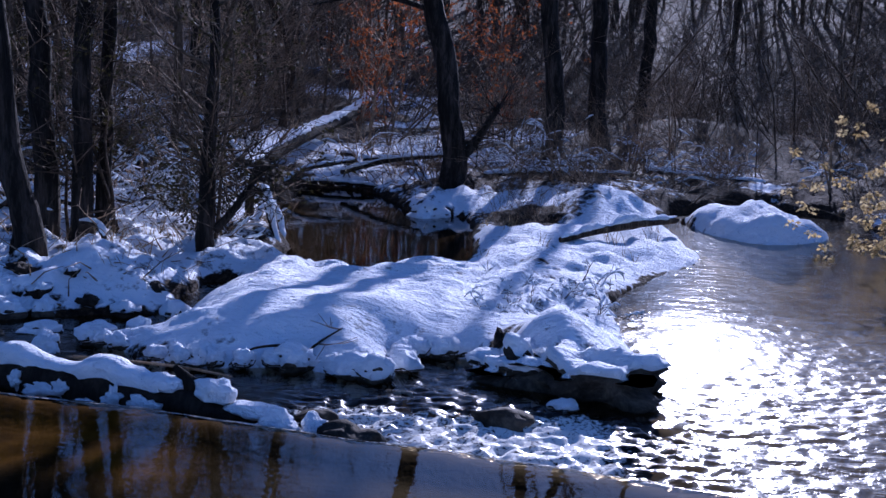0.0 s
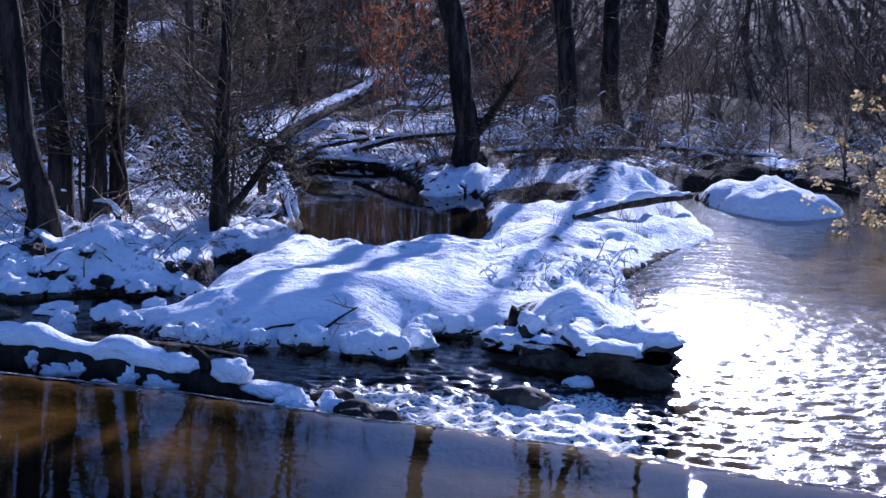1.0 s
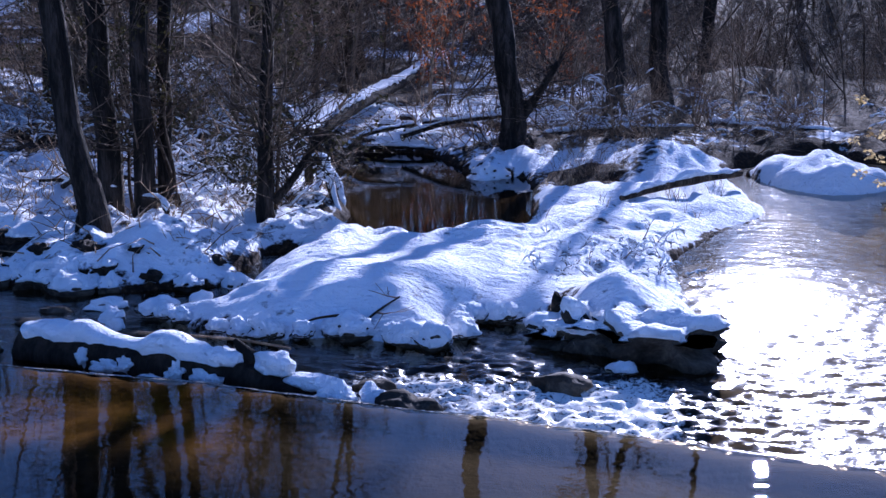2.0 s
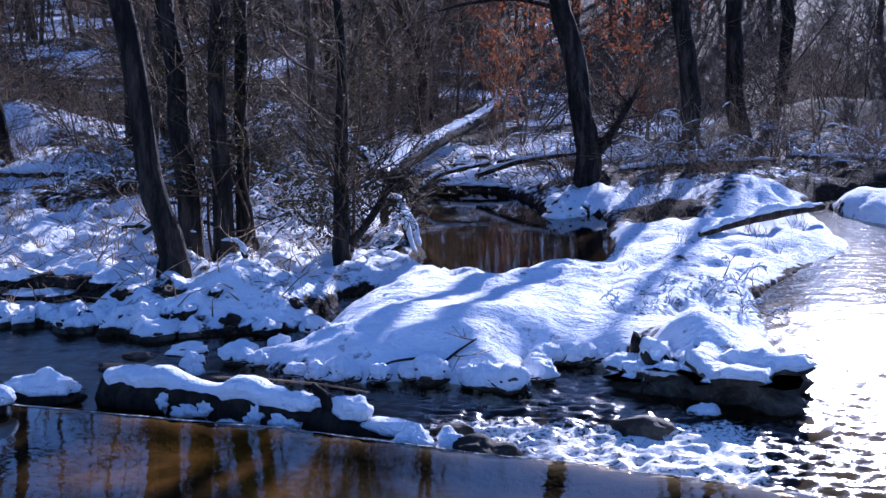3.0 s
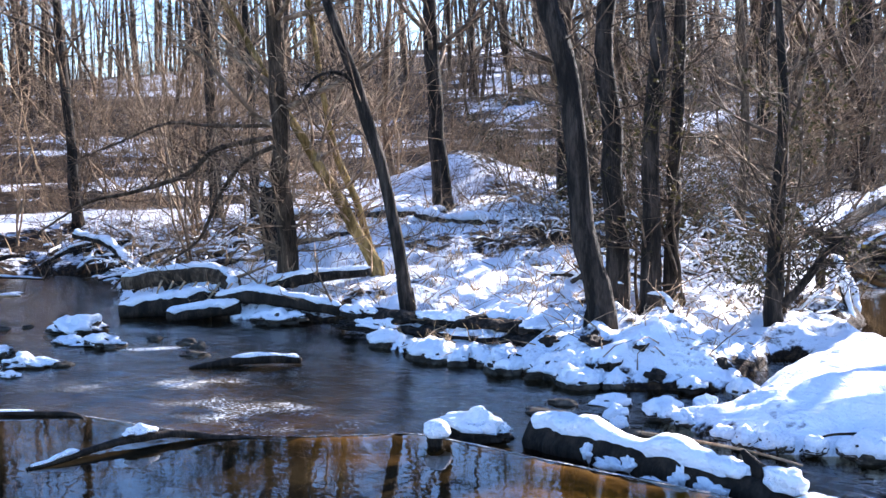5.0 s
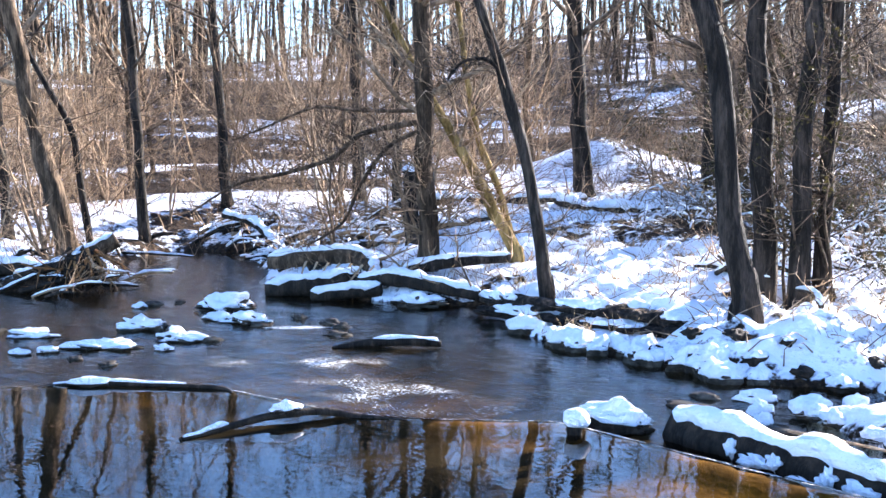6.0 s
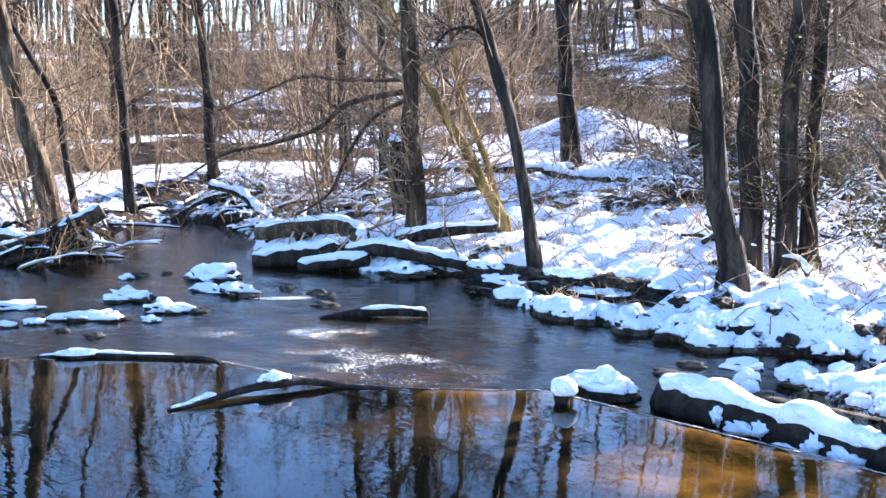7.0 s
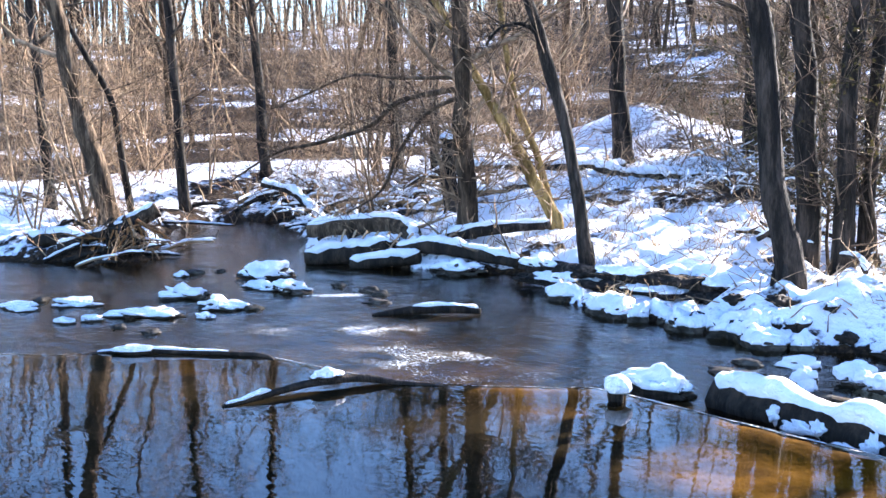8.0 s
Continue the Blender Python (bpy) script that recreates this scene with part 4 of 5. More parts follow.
def lump_mesh(name, seed, sx, sy, sz, mat, rough=0.5, detail=3, cut=None, grow=1.0, scale=1.7):
    bm = bmesh.new()
    bmesh.ops.create_icosphere(bm, subdivisions=detail, radius=1.0)
    for v in bm.verts:
        q = v.co * scale
        f = 1 + rough * noise.noise(q + Vector((seed * 5.3, 0, 0))) + 0.4 * rough * noise.noise(q * 2.7 + Vector((0, seed * 3.3, 0)))
        v.co = Vector((v.co.x * sx, v.co.y * sy, v.co.z * sz)) * f * grow
    if cut is not None:
        for v in bm.verts:
            if v.co.z < cut * sz:
                v.co = Vector((v.co.x * 0.94, v.co.y * 0.94, cut * sz - 0.012))
    me = bpy.data.meshes.new(name)
    bm.to_mesh(me)
    bm.free()
    me.materials.append(mat)
    me.polygons.foreach_set("use_smooth", [True] * len(me.polygons))
    return me


def snowy_rock(x, y, z, sx, sy, sz, seed, label, snow=0.05, turn=0.0, group="", mat=STONE, cut=0.15, name="rock", rough=0.5):
    top = thing(name, (x, y, z), label, "rock", group)
    top.rotation_euler = (0, 0, radians(turn))
    fine = 4 if sx > 0.25 else 3
    stone = new("stone", lump_mesh("stone", seed, sx, sy, sz, mat, rough, fine))
    stone.parent = top
    if snow > 0:
        cap = new("snow_cap", lump_mesh("snow_cap", seed, sx * 1.03, sy * 1.03, sz + snow, SNOW, rough, fine, cut + 0.1))
        cap.parent = top
        cap.location = (0, 0, 0.01)
        tagged(cap, "white cap of fresh snow")
    return top


def shrub_in_snow(x, y, tall, stems, seed, label="bare shrub with snow lining its bent stems"):
    """A tangle of arching stems with snow lying along their flatter stretches."""
    r = random.Random(seed)
    top = thing("shrub", (x, y, G(x, y) - 0.03), label, "shrub", "snow-laden shrubs")
    wood, snow = Soup(), Soup()

    def arch(start, way, length, radius, depth):
        pts, n = [Vector(start)], 6
        for i in range(n):
            way = (way + Vector((r.uniform(-0.3, 0.3), r.uniform(-0.3, 0.3), r.uniform(-0.42, 0.1)))).normalized()
            pts.append(pts[-1] + way * length / n)
        radii = [max(radius * (1 - 0.75 * i / n), 0.003) for i in range(n + 1)]
        wood.tube(pts, radii, 4, cap=False)
        run, wide = [], []
        for i in range(1, n + 1):
            flat = abs((pts[i] - pts[i - 1]).normalized().z) < 0.72 and r.random() < 0.8
            if flat:
                if not run:
                    run, wide = [pts[i - 1] + Vector((0, 0, radii[i - 1] * 0.8))], [0.004]
                thick = r.uniform(0.009, 0.022) * min(1.0, 0.4 + tall)
                run.append(pts[i] + Vector((0, 0, radii[i] + thick * 0.6)))
                wide.append(thick)
            if run and (not flat or i == n):
                snow.tube(run, wide[:-1] + [0.004], 5)
                run = []
        if depth:
            for _ in range(4):
                i = r.randrange(1, n)
                arch(pts[i], (pts[i + 1] - pts[i]).normalized() + Vector((r.uniform(-1, 1), r.uniform(-1, 1), r.uniform(-0.2, 0.7))), length * r.uniform(0.3, 0.55), radii[i] * 0.6, depth - 1)

    for _ in range(stems):
        a = r.uniform(0, 6.28)
        arch((r.uniform(-0.3, 0.3), r.uniform(-0.3, 0.3), -0.05), Vector((math.cos(a) * 0.7, math.sin(a) * 0.7, r.uniform(0.6, 1.3))), tall * r.uniform(0.7, 1.3), r.uniform(0.008, 0.016) * min(1.0, 0.3 + tall), 1)
    tagged(part("stem_tangle", wood, TWIG_DARKENED, top), kind="stuff")
    tagged(part("snow_lining", snow, SNOW, top, "white lines of snow along the stems"), kind="stuff")
    return top


# the snow-laden log along the sill
snowy_log("log", [(-3.98, 7.52, 0.05), (-3.4, 7.36, 0.06), (-2.7, 7.12, 0.05), (-2.1, 6.95, 0.03), (-1.62, 6.8, -0.02)], [0.155, 0.16, 0.15, 0.125, 0.09],
          "dark wet log lying across the sill under a ridge of snow", 3, cover=(0.0, 0.72), thick=0.085, wide=42, twigs=0)
stub = snowy_log("broken_stub", [(-2.02, 7.02, 0.08), (-2.12, 7.0, 0.2), (-2.2, 6.99, 0.31)], [0.085, 0.06, 0.012], "splintered stub on the log with snow on its flanks", 61, BARK_WET, thick=0)
for i, (x, y, z, sx, sz, turn) in enumerate([(-2.3, 6.99, 0.17, 0.17, 0.05, -18), (-1.9, 6.9, 0.16, 0.15, 0.075, -25), (-1.62, 6.76, 0.09, 0.2, 0.035, -22), (-1.45, 6.7, 0.06, 0.12, 0.022, -20)]):
    snowy_rock(x, y, z, sx, 0.085, sz, 240 + i, "heap of snow on the log's broken end", 0.02, turn, mat=SNOW, cut=-0.5, name="snow_patch", rough=0.35)
for i, (s, z, wide, tall) in enumerate([(0.27, 0.08, 0.04, 0.05), (0.36, 0.04, 0.13, 0.04), (0.43, 0.07, 0.06, 0.055), (0.55, 0.02, 0.17, 0.035), (0.6, 0.06, 0.05, 0.06), (0.7, 0.04, 0.11, 0.05)]):
    x, y = -3.98 + 2.36 * s, 7.52 - 0.72 * s
    snowy_rock(x - 0.045, y - 0.13, z, wide, 0.03, tall, 130 + i, "icy patch of snow clinging to the log", 0.005, -17, mat=SNOW, cut=-0.8, name="snow_patch", rough=1.1)
snowy_log("driftwood", [(-3.2, 7.75, 0.12), (-2.4, 7.6, 0.13), (-1.95, 7.5, 0.1)], [0.012, 0.011, 0.008], "bare stick lying behind the snowy log", 8, WOOD_BARE, thick=0)
snowy_rock(-4.44, 7.42, 0.04, 0.27, 0.13, 0.09, 5, "low dark block with a cushion of snow", 0.09, 8, mat=BARK_WET, name="driftwood")
post = snowy_log("stake", [(-4.42, 6.78, -0.1), (-4.42, 6.78, 0.1), (-4.43, 6.77, 0.22)], [0.065, 0.06, 0.055], "upright wooden stake at the sill with a snow hat", 9, thick=0)
hat = new("snow_cap", lump_mesh("snow_cap", 21, 0.105, 0.09, 0.085, SNOW, 0.15, 3, -0.35))
hat.parent = post
hat.location = (0, 0.02, 0.33)
tagged(hat, "white round hat of snow")
snowy_log("branch", [(-6.73, 4.98, 0.12), (-6.64, 5.29, 0.15), (-6.57, 5.63, 0.17), (-6.46, 5.82, 0.18), (-6.3, 6.06, 0.17), (-6.0, 6.25, 0.12), (-5.6, 6.42, 0.1)], [0.02, 0.026, 0.03, 0.034, 0.03, 0.028, 0.02],
          "half-sunk branch in the pool with patches of snow", 10, cover=(0.02, 0.2), thick=0.03, wide=50)
snowy_rock(-6.47, 5.8, 0.2, 0.11, 0.05, 0.03, 22, "patch of snow on the sunken branch", 0.04, 60, mat=BARK_WET, name="snow_patch")
snowy_log("branch", [(-9.3, 5.35, 0.1), (-8.9, 5.62, 0.14), (-8.3, 5.95, 0.14), (-7.75, 6.2, 0.13), (-7.5, 6.15, 0.1)], [0.02, 0.027, 0.027, 0.024, 0.014], "dark driftwood pole lodged along the sill", 11, cover=(0.1, 0.6), thick=0.018, wide=45)
snowy_rock(-8.85, 5.62, 0.14, 0.2, 0.07, 0.03, 23, "strip of snow on the driftwood pole", 0.03, 40, mat=BARK_WET, name="snow_patch")

# rocks in the creek
for i, (x, y, sx, sy, sz, turn, snow, label) in enumerate([
        (-10.84, 7.05, 0.36, 0.18, 0.10, 30, 0.05, "flat creek rock under a sheet of snow"), (-11.5, 8.05, 0.28, 0.2, 0.17, 20, 0.03, "mossy creek boulder dusted with snow"),
        (-10.45, 7.85, 0.26, 0.17, 0.12, 35, 0.05, "pointed creek rock capped with snow"), (-11.75, 9.6, 0.36, 0.26, 0.2, 25, 0.06, "creek boulder under a thick snow cap"),
        (-10.7, 9.05, 0.3, 0.2, 0.12, 25, 0.04, "low creek rock capped with snow"), (-11.2, 9.0, 0.2, 0.16, 0.1, 10, 0.04, "low creek rock capped with snow"),
        (-9.13, 9.05, 0.16, 0.1, 0.06, 20, 0.0, "bare dark wet rock in the current"), (-12.2, 7.0, 0.3, 0.15, 0.08, 30, 0.04, "flat creek rock under a sheet of snow"),
        (-12.6, 6.5, 0.26, 0.14, 0.07, 10, 0.03, "flat creek rock under a sheet of snow"), (-9.65, 11.1, 0.3, 0.16, 0.13, 15, 0.06, "bank stone with a cushion of snow"),
        (-3.74, 8.5, 0.1, 0.08, 0.05, 0, 0.05, "small stone with a cushion of snow"), (-3.6, 8.25, 0.07, 0.06, 0.03, 0, 0.04, "small stone with a cushion of snow"),
        (-3.95, 8.9, 0.16, 0.09, 0.05, 20, 0.03, "flat dark stone dusted with snow"), (-4.35, 8.75, 0.14, 0.08, 0.04, 0, 0.0, "flat dark wet stone"),
        (-3.05, 9.75, 0.12, 0.1, 0.1, 0, 0.03, "brown bank stone at the channel's mouth"), (-1.35, 17.3, 0.3, 0.24, 0.2, 0, 0.025, "snow-covered boulder in the pond"),
        (0.0, 7.05, 0.19, 0.12, 0.1, 0, 0.0, "dark wet rock in the riffle"), (0.42, 7.5, 0.1, 0.07, 0.04, 0, 0.02, "small rock dusted with snow in the riffle"),
        (-0.95, 6.5, 0.24, 0.12, 0.13, -12, 0.0, "dark wet rock below the sill"), (-1.42, 6.56, 0.12, 0.09, 0.11, 0, 0.04, "icy stone below the sill"), (-1.18, 6.62, 0.1, 0.09, 0.12, 0, 0.02, "icy stone below the sill"), (-1.22, 6.85, 0.16, 0.1, 0.1, 0, 0.0, "dark wet rock in the riffle"), (-3.5, 8.05, 0.2, 0.09, 0.04, 10, 0.0, "flat dark wet stone behind the log"), (-4.3, 8.35, 0.22, 0.1, 0.05, 0, 0.0, "flat dark wet stone behind the log"), (-4.0, 7.95, 0.18, 0.08, 0.04, 20, 0.0, "flat dark wet stone behind the log"), (-2.95, 7.9, 0.2, 0.07, 0.04, -10, 0.0, "flat dark wet stone behind the log")]):
    snowy_rock(x, y, 0.0 if x > -5 or y < 11 else 0.05, sx, sy, sz * (0.65 if x < -5 else 1.0), 30 + i, label, snow * (0.6 if x < -5 else 1.0), turn, "creek rocks", cut=0.12 if x < -5 else -0.3, rough=0.75 if x < -5 else 0.5)

# stones of the bar below the leaning tree
rng = random.Random(12)
for i in range(26):
    s = i / 25
    x = -7.5 + 3.3 * s + rng.uniform(-0.05, 0.05)
    y = float(np.interp(x, [-7.6, -6.65, -5.75, -4.8, -4.2], [10.35, 9.88, 9.75, 9.5, 9.3])) + rng.uniform(-0.05, 0.22)
    r = rng.uniform(0.07, 0.2)
    snowy_rock(x, y, 0.02, r * rng.uniform(1, 1.5), r, r * rng.uniform(0.7, 1.0), 70 + i, "bank stone with a cushion of snow", rng.uniform(0.03, 0.07), rng.uniform(0, 90), "stones of the bar")

# the undercut rock at the island's tip, and snow cushions along the island's shore
snowy_rock(0.66, 8.02, 0.04, 0.5, 0.42, 0.26, 250, "undercut dark rock ledge with snow draped over its top", 0.03, 4, cut=0.42, name="ledge_rock", rough=0.75)
snowy_rock(0.12, 8.2, 0.03, 0.3, 0.26, 0.2, 251, "low dark ledge rock under a sheet of snow", 0.05, 14, cut=0.1, name="ledge_rock", rough=0.8)
# added dark stone, in place of the shaded hole between the mounds
snowy_rock(-0.03, 8.48, G(-0.03, 8.48) + 0.02, 0.07, 0.12, 0.13, 253, "dark stone added for the shaded hole between two snow mounds", 0.0, 10, mat=BARK_WET, name="ledge_rock", rough=0.8)
rng = random.Random(61)
edge = rounded(ISLAND_SHORE[:14], 5)[:66]
for i in range(0, len(edge), 2):
    x, y = edge[i] + np.array([rng.uniform(-0.05, 0.05), rng.uniform(0.0, 0.1)])
    if not -3.5 < x < 0.0 or y > 9 or rng.random() < 0.2:
        continue
    r = rng.uniform(0.06, 0.13)
    snowy_rock(float(x), float(y), 0.05, r * rng.uniform(1.0, 1.7), r, r * rng.uniform(0.5, 0.8), 260 + i, "shore stone buried under a cushion of snow", rng.uniform(0.03, 0.06), rng.uniform(-30, 30), "island shore stones", cut=-0.25, rough=0.45)

# driftwood chip, ledge slabs, hollow logs
snowy_log("driftwood", [(-8.66, 8.5, 0.0), (-8.3, 8.75, 0.05), (-7.9, 9.0, 0.07), (-7.65, 9.15, 0.04)], [0.02, 0.05, 0.055, 0.03], "half-sunk bleached driftwood piece in the creek", 14, BARK_WET, cover=(0.35, 0.95), thick=0.03, wide=45)
rng = random.Random(15)
for i in range(22):
    x = -8.3 + 2.9 * (i // 2) / 10 + rng.uniform(-0.08, 0.08)
    low = i % 2
    snowy_rock(x, 11.02 - 0.12 * low - 0.05 * (x + 8.3) + rng.uniform(-0.03, 0.03), 0.1 + 0.13 * (1 - low), rng.uniform(0.17, 0.3), rng.uniform(0.12, 0.2), rng.uniform(0.05, 0.09), 160 + i,
               "flat brown ledge stone in the undercut bank", 0.03 if (i * 7) % 5 < 2 else 0.0, rng.uniform(-15, 10), "ledge stones", BARK, name="ledge_stone")
snowy_log("hollow_log", [(-12.2, 10.7, 0.08), (-11.65, 11.08, 0.13), (-11.1, 11.55, 0.18)], [0.1, 0.17, 0.2], "thick hollow log half in the creek under snow", 17, BARK_WET, thick=0.05, wide=52)
snowy_log("hollow_log", [(-13.0, 11.5, 0.34), (-12.4, 11.75, 0.42), (-11.7, 12.0, 0.44), (-11.2, 11.9, 0.34), (-10.95, 11.65, 0.15)], [0.11, 0.14, 0.15, 0.14, 0.1], "thick bent log arching above the creek bank", 18, BARK_TAN, thick=0.045, wide=38, twigs=3)
snowy_log("log", [(-11.3, 10.75, 0.05), (-10.8, 11.0, 0.12), (-10.4, 11.2, 0.15)], [0.09, 0.1, 0.09], "short snowy log at the water", 19, BARK_WET, thick=0.05)
snowy_log("log", [(-10.5, 11.5, 0.3), (-9.9, 11.95, 0.48), (-9.2, 12.6, 0.52)], [0.1, 0.09, 0.06], "dark fallen log propped on the bank", 20, BARK, thick=0.04, wide=50, twigs=3)
snowy_log("log", [(-10.9, 11.3, 0.2), (-10.3, 11.35, 0.3), (-9.6, 11.4, 0.25), (-8.8, 11.35, 0.18)], [0.09, 0.11, 0.1, 0.07], "dark driftwood log along the bank", 24, BARK_WET, thick=0.05, wide=50, twigs=5)
snowy_log("log", [(-12.4, 18.6, 0.85), (-11.5, 18.35, 0.86), (-10.8, 18.45, 0.8), (-9.9, 18.2, 0.82)], [0.07, 0.09, 0.08, 0.05], "fallen log on the snowy forest floor", 25, BARK, thick=0.09, wide=60, rest=0.6, twigs=4)
snowy_log("log", [(-15.2, 18.0, 0.9), (-13.6, 18.6, 0.95), (-12.2, 19.4, 0.9)], [0.09, 0.1, 0.07], "fallen log on the snowy forest floor", 26, BARK, thick=0.08, wide=60, rest=0.6, twigs=4)
snowy_log("log", [(-14.5, 14.9, 0.62), (-13.2, 15.3, 0.7), (-12.2, 16.2, 0.7)], [0.1, 0.11, 0.08], "fallen log on the snowy forest floor", 27, BARK, thick=0.08, wide=60, rest=0.6, twigs=4)
snowy_log("log", [(-17.0, 13.9, 0.75), (-16.2, 14.0, 0.6), (-15.2, 13.6, 0.3), (-14.5, 13.2, 0.15)], [0.05, 0.07, 0.09, 0.06], "snowy limb sloping to the creek bend", 28, BARK, thick=0.07, wide=60, twigs=6)

for i in range(7):
    x = -12.1 + 0.21 * i
    snowy_log("root_strand", [(x, 11.42 + 0.02 * i, 0.42), (x + 0.03, 11.3, 0.28), (x + 0.06 * (-1) ** i, 11.2 - 0.03 * i, 0.02)], [0.018, 0.014, 0.009], "pale root hanging from the bent log", 140 + i, WOOD_BARE, thick=0, category="root", group="hanging roots")

# small wet stones in the shallows; dark stones added as shaded holes in the bank under the leaning tree
rng = random.Random(77)
for i in range(16):
    x, y, r = rng.uniform(-13.2, -9.4), rng.uniform(6.2, 9.8), rng.uniform(0.05, 0.11)
    snowy_rock(x, y, 0.0, r * rng.uniform(1.0, 1.8), r, r * 0.55, 300 + i, "small dark wet stone breaking the shallow water", 0.015 if i % 4 == 0 else 0.0, rng.uniform(0, 90), "shallow stones", rough=0.7)
for i, (x, y, r) in enumerate([(-4.62, 9.95, 0.1), (-4.3, 9.62, 0.09), (-3.85, 9.68, 0.08), (-3.5, 9.66, 0.12), (-5.1, 10.0, 0.08), (-4.75, 9.62, 0.08), (-5.35, 9.75, 0.1), (-4.1, 9.95, 0.07), (-3.35, 10.05, 0.08)]):
    snowy_rock(x, y, G(x, y) + 0.0, r * 1.3, r, r * 0.7, 320 + i, "dark stone added for a shaded hole in the snow bank", 0.02 if i % 2 else 0.0, 40 * i, "bank stones", BARK_WET, cut=0.35, rough=0.7)

# the root ball at the bend
snowy_log("log", [(-15.75, 9.4, 0.3), (-15.4, 9.85, 0.5), (-15.1, 10.2, 0.72)], [0.1, 0.13, 0.12], "sawn-off thick log on the root ball", 31, BARK_TAN, thick=0.03, wide=42)
snowy_log("log", [(-16.05, 9.0, 0.2), (-15.55, 9.3, 0.36), (-15.2, 9.65, 0.5)], [0.07, 0.09, 0.08], "snow-topped log lying on the roots", 36, BARK_WET, thick=0.04, wide=50)
snowy_log("log", [(-16.9, 9.0, 0.25), (-16.4, 9.2, 0.3), (-15.8, 9.45, 0.28)], [0.12, 0.13, 0.1], "thick snow-topped log by the root ball", 32, BARK_WET, thick=0.06, wide=55)
ball = thing("root_ball", (-15.25, 9.7, 0.1), "orange-brown tangle of roots hanging above the water", "roots")
rng = random.Random(33)
lump = new("root_mass", lump_mesh("root_mass", 34, 0.27, 0.25, 0.27, BARK_WET, 1.0, 3, None, 1.0, 3.2))
lump.parent = ball
lump.location = (0, 0, 0.18)
for k in range(38):
    a = rng.uniform(2.4, 6.9)
    roots = Soup()
    limb(roots, (0.2 * math.cos(a), 0.18 * math.sin(a), rng.uniform(0.15, 0.55)), (math.cos(a) * 0.7, math.sin(a) * 0.7, rng.uniform(-0.9, 0.1)), rng.uniform(0.35, 0.8), rng.uniform(0.015, 0.05), rng, 1, 4, 0.6, -0.3)
    part("root", roots, (ROOT_WOOD, BARK_WET, ROOT_WOOD, BARK_WET, WOOD_BARE, BARK_TAN)[k % 6], ball)
rng = random.Random(37)
for i in range(26):
    x, y = rng.uniform(-17.4, -14.9), rng.uniform(8.7, 10.4)
    a, n, r = rng.uniform(-0.4, 1.4), rng.uniform(0.5, 1.4), rng.uniform(0.015, 0.045)
    p = Vector((x, y, max(G(x, y), 0.0) + r * 0.5))
    q = Vector((x + math.cos(a) * n, y + math.sin(a) * n, 0))
    q.z = max(G(q.x, q.y), 0.0) + rng.uniform(0.02, 0.3)
    snowy_log("driftwood", [p, p.lerp(q, 0.5) + Vector((0, 0, rng.uniform(0, 0.08))), q], [r, r * 0.9, r * 0.5], "driftwood stick caught round the root ball", 340 + i, (BARK_WET, BARK, BARK_TAN, WOOD_BARE)[i % 4], thick=0.025 if i % 3 else 0, wide=55, twigs=2, group="stranded driftwood")
rng = random.Random(35)
for i in range(90):
    x, y = rng.uniform(-18.8, -12.2), rng.uniform(11.4, 15.8)
    if dry_at(x, y) < 0.1:
        continue
    a, n, r = rng.uniform(0, 6.28), rng.uniform(0.5, 1.6), rng.uniform(0.025, 0.06)
    q = Vector((x + math.cos(a) * n, y + math.sin(a) * n, 0))
    p = Vector((x, y, G(x, y) + r))
    q.z = max(G(q.x, q.y), 0.0) + rng.uniform(0.05, 0.35)
    snowy_log("driftwood", [p, p.lerp(q, 0.5) + Vector((0, 0, rng.uniform(0, 0.1))), q], [r, r * 0.9, r * 0.5], "driftwood stick stranded at the creek bend", 210 + i, WOOD_BARE if i % 4 == 0 else BARK, thick=0.03 if i % 3 else 0, wide=60, twigs=2, group="stranded driftwood")

# the big fallen trunk behind the pond
snowy_log("fallen_tree", [(-4.75, 18.6, 0.35), (-4.65, 20.5, 0.6), (-4.45, 23.5, 0.85), (-4.2, 26.5, 1.05), (-4.0, 29.5, 1.35)], [0.17, 0.18, 0.16, 0.145, 0.13],
          "long fallen trunk under snow running back into the wood", 41, BARK, cover=(0.05, 1.0), thick=0.05, wide=58, twigs=8, category="fallen tree")
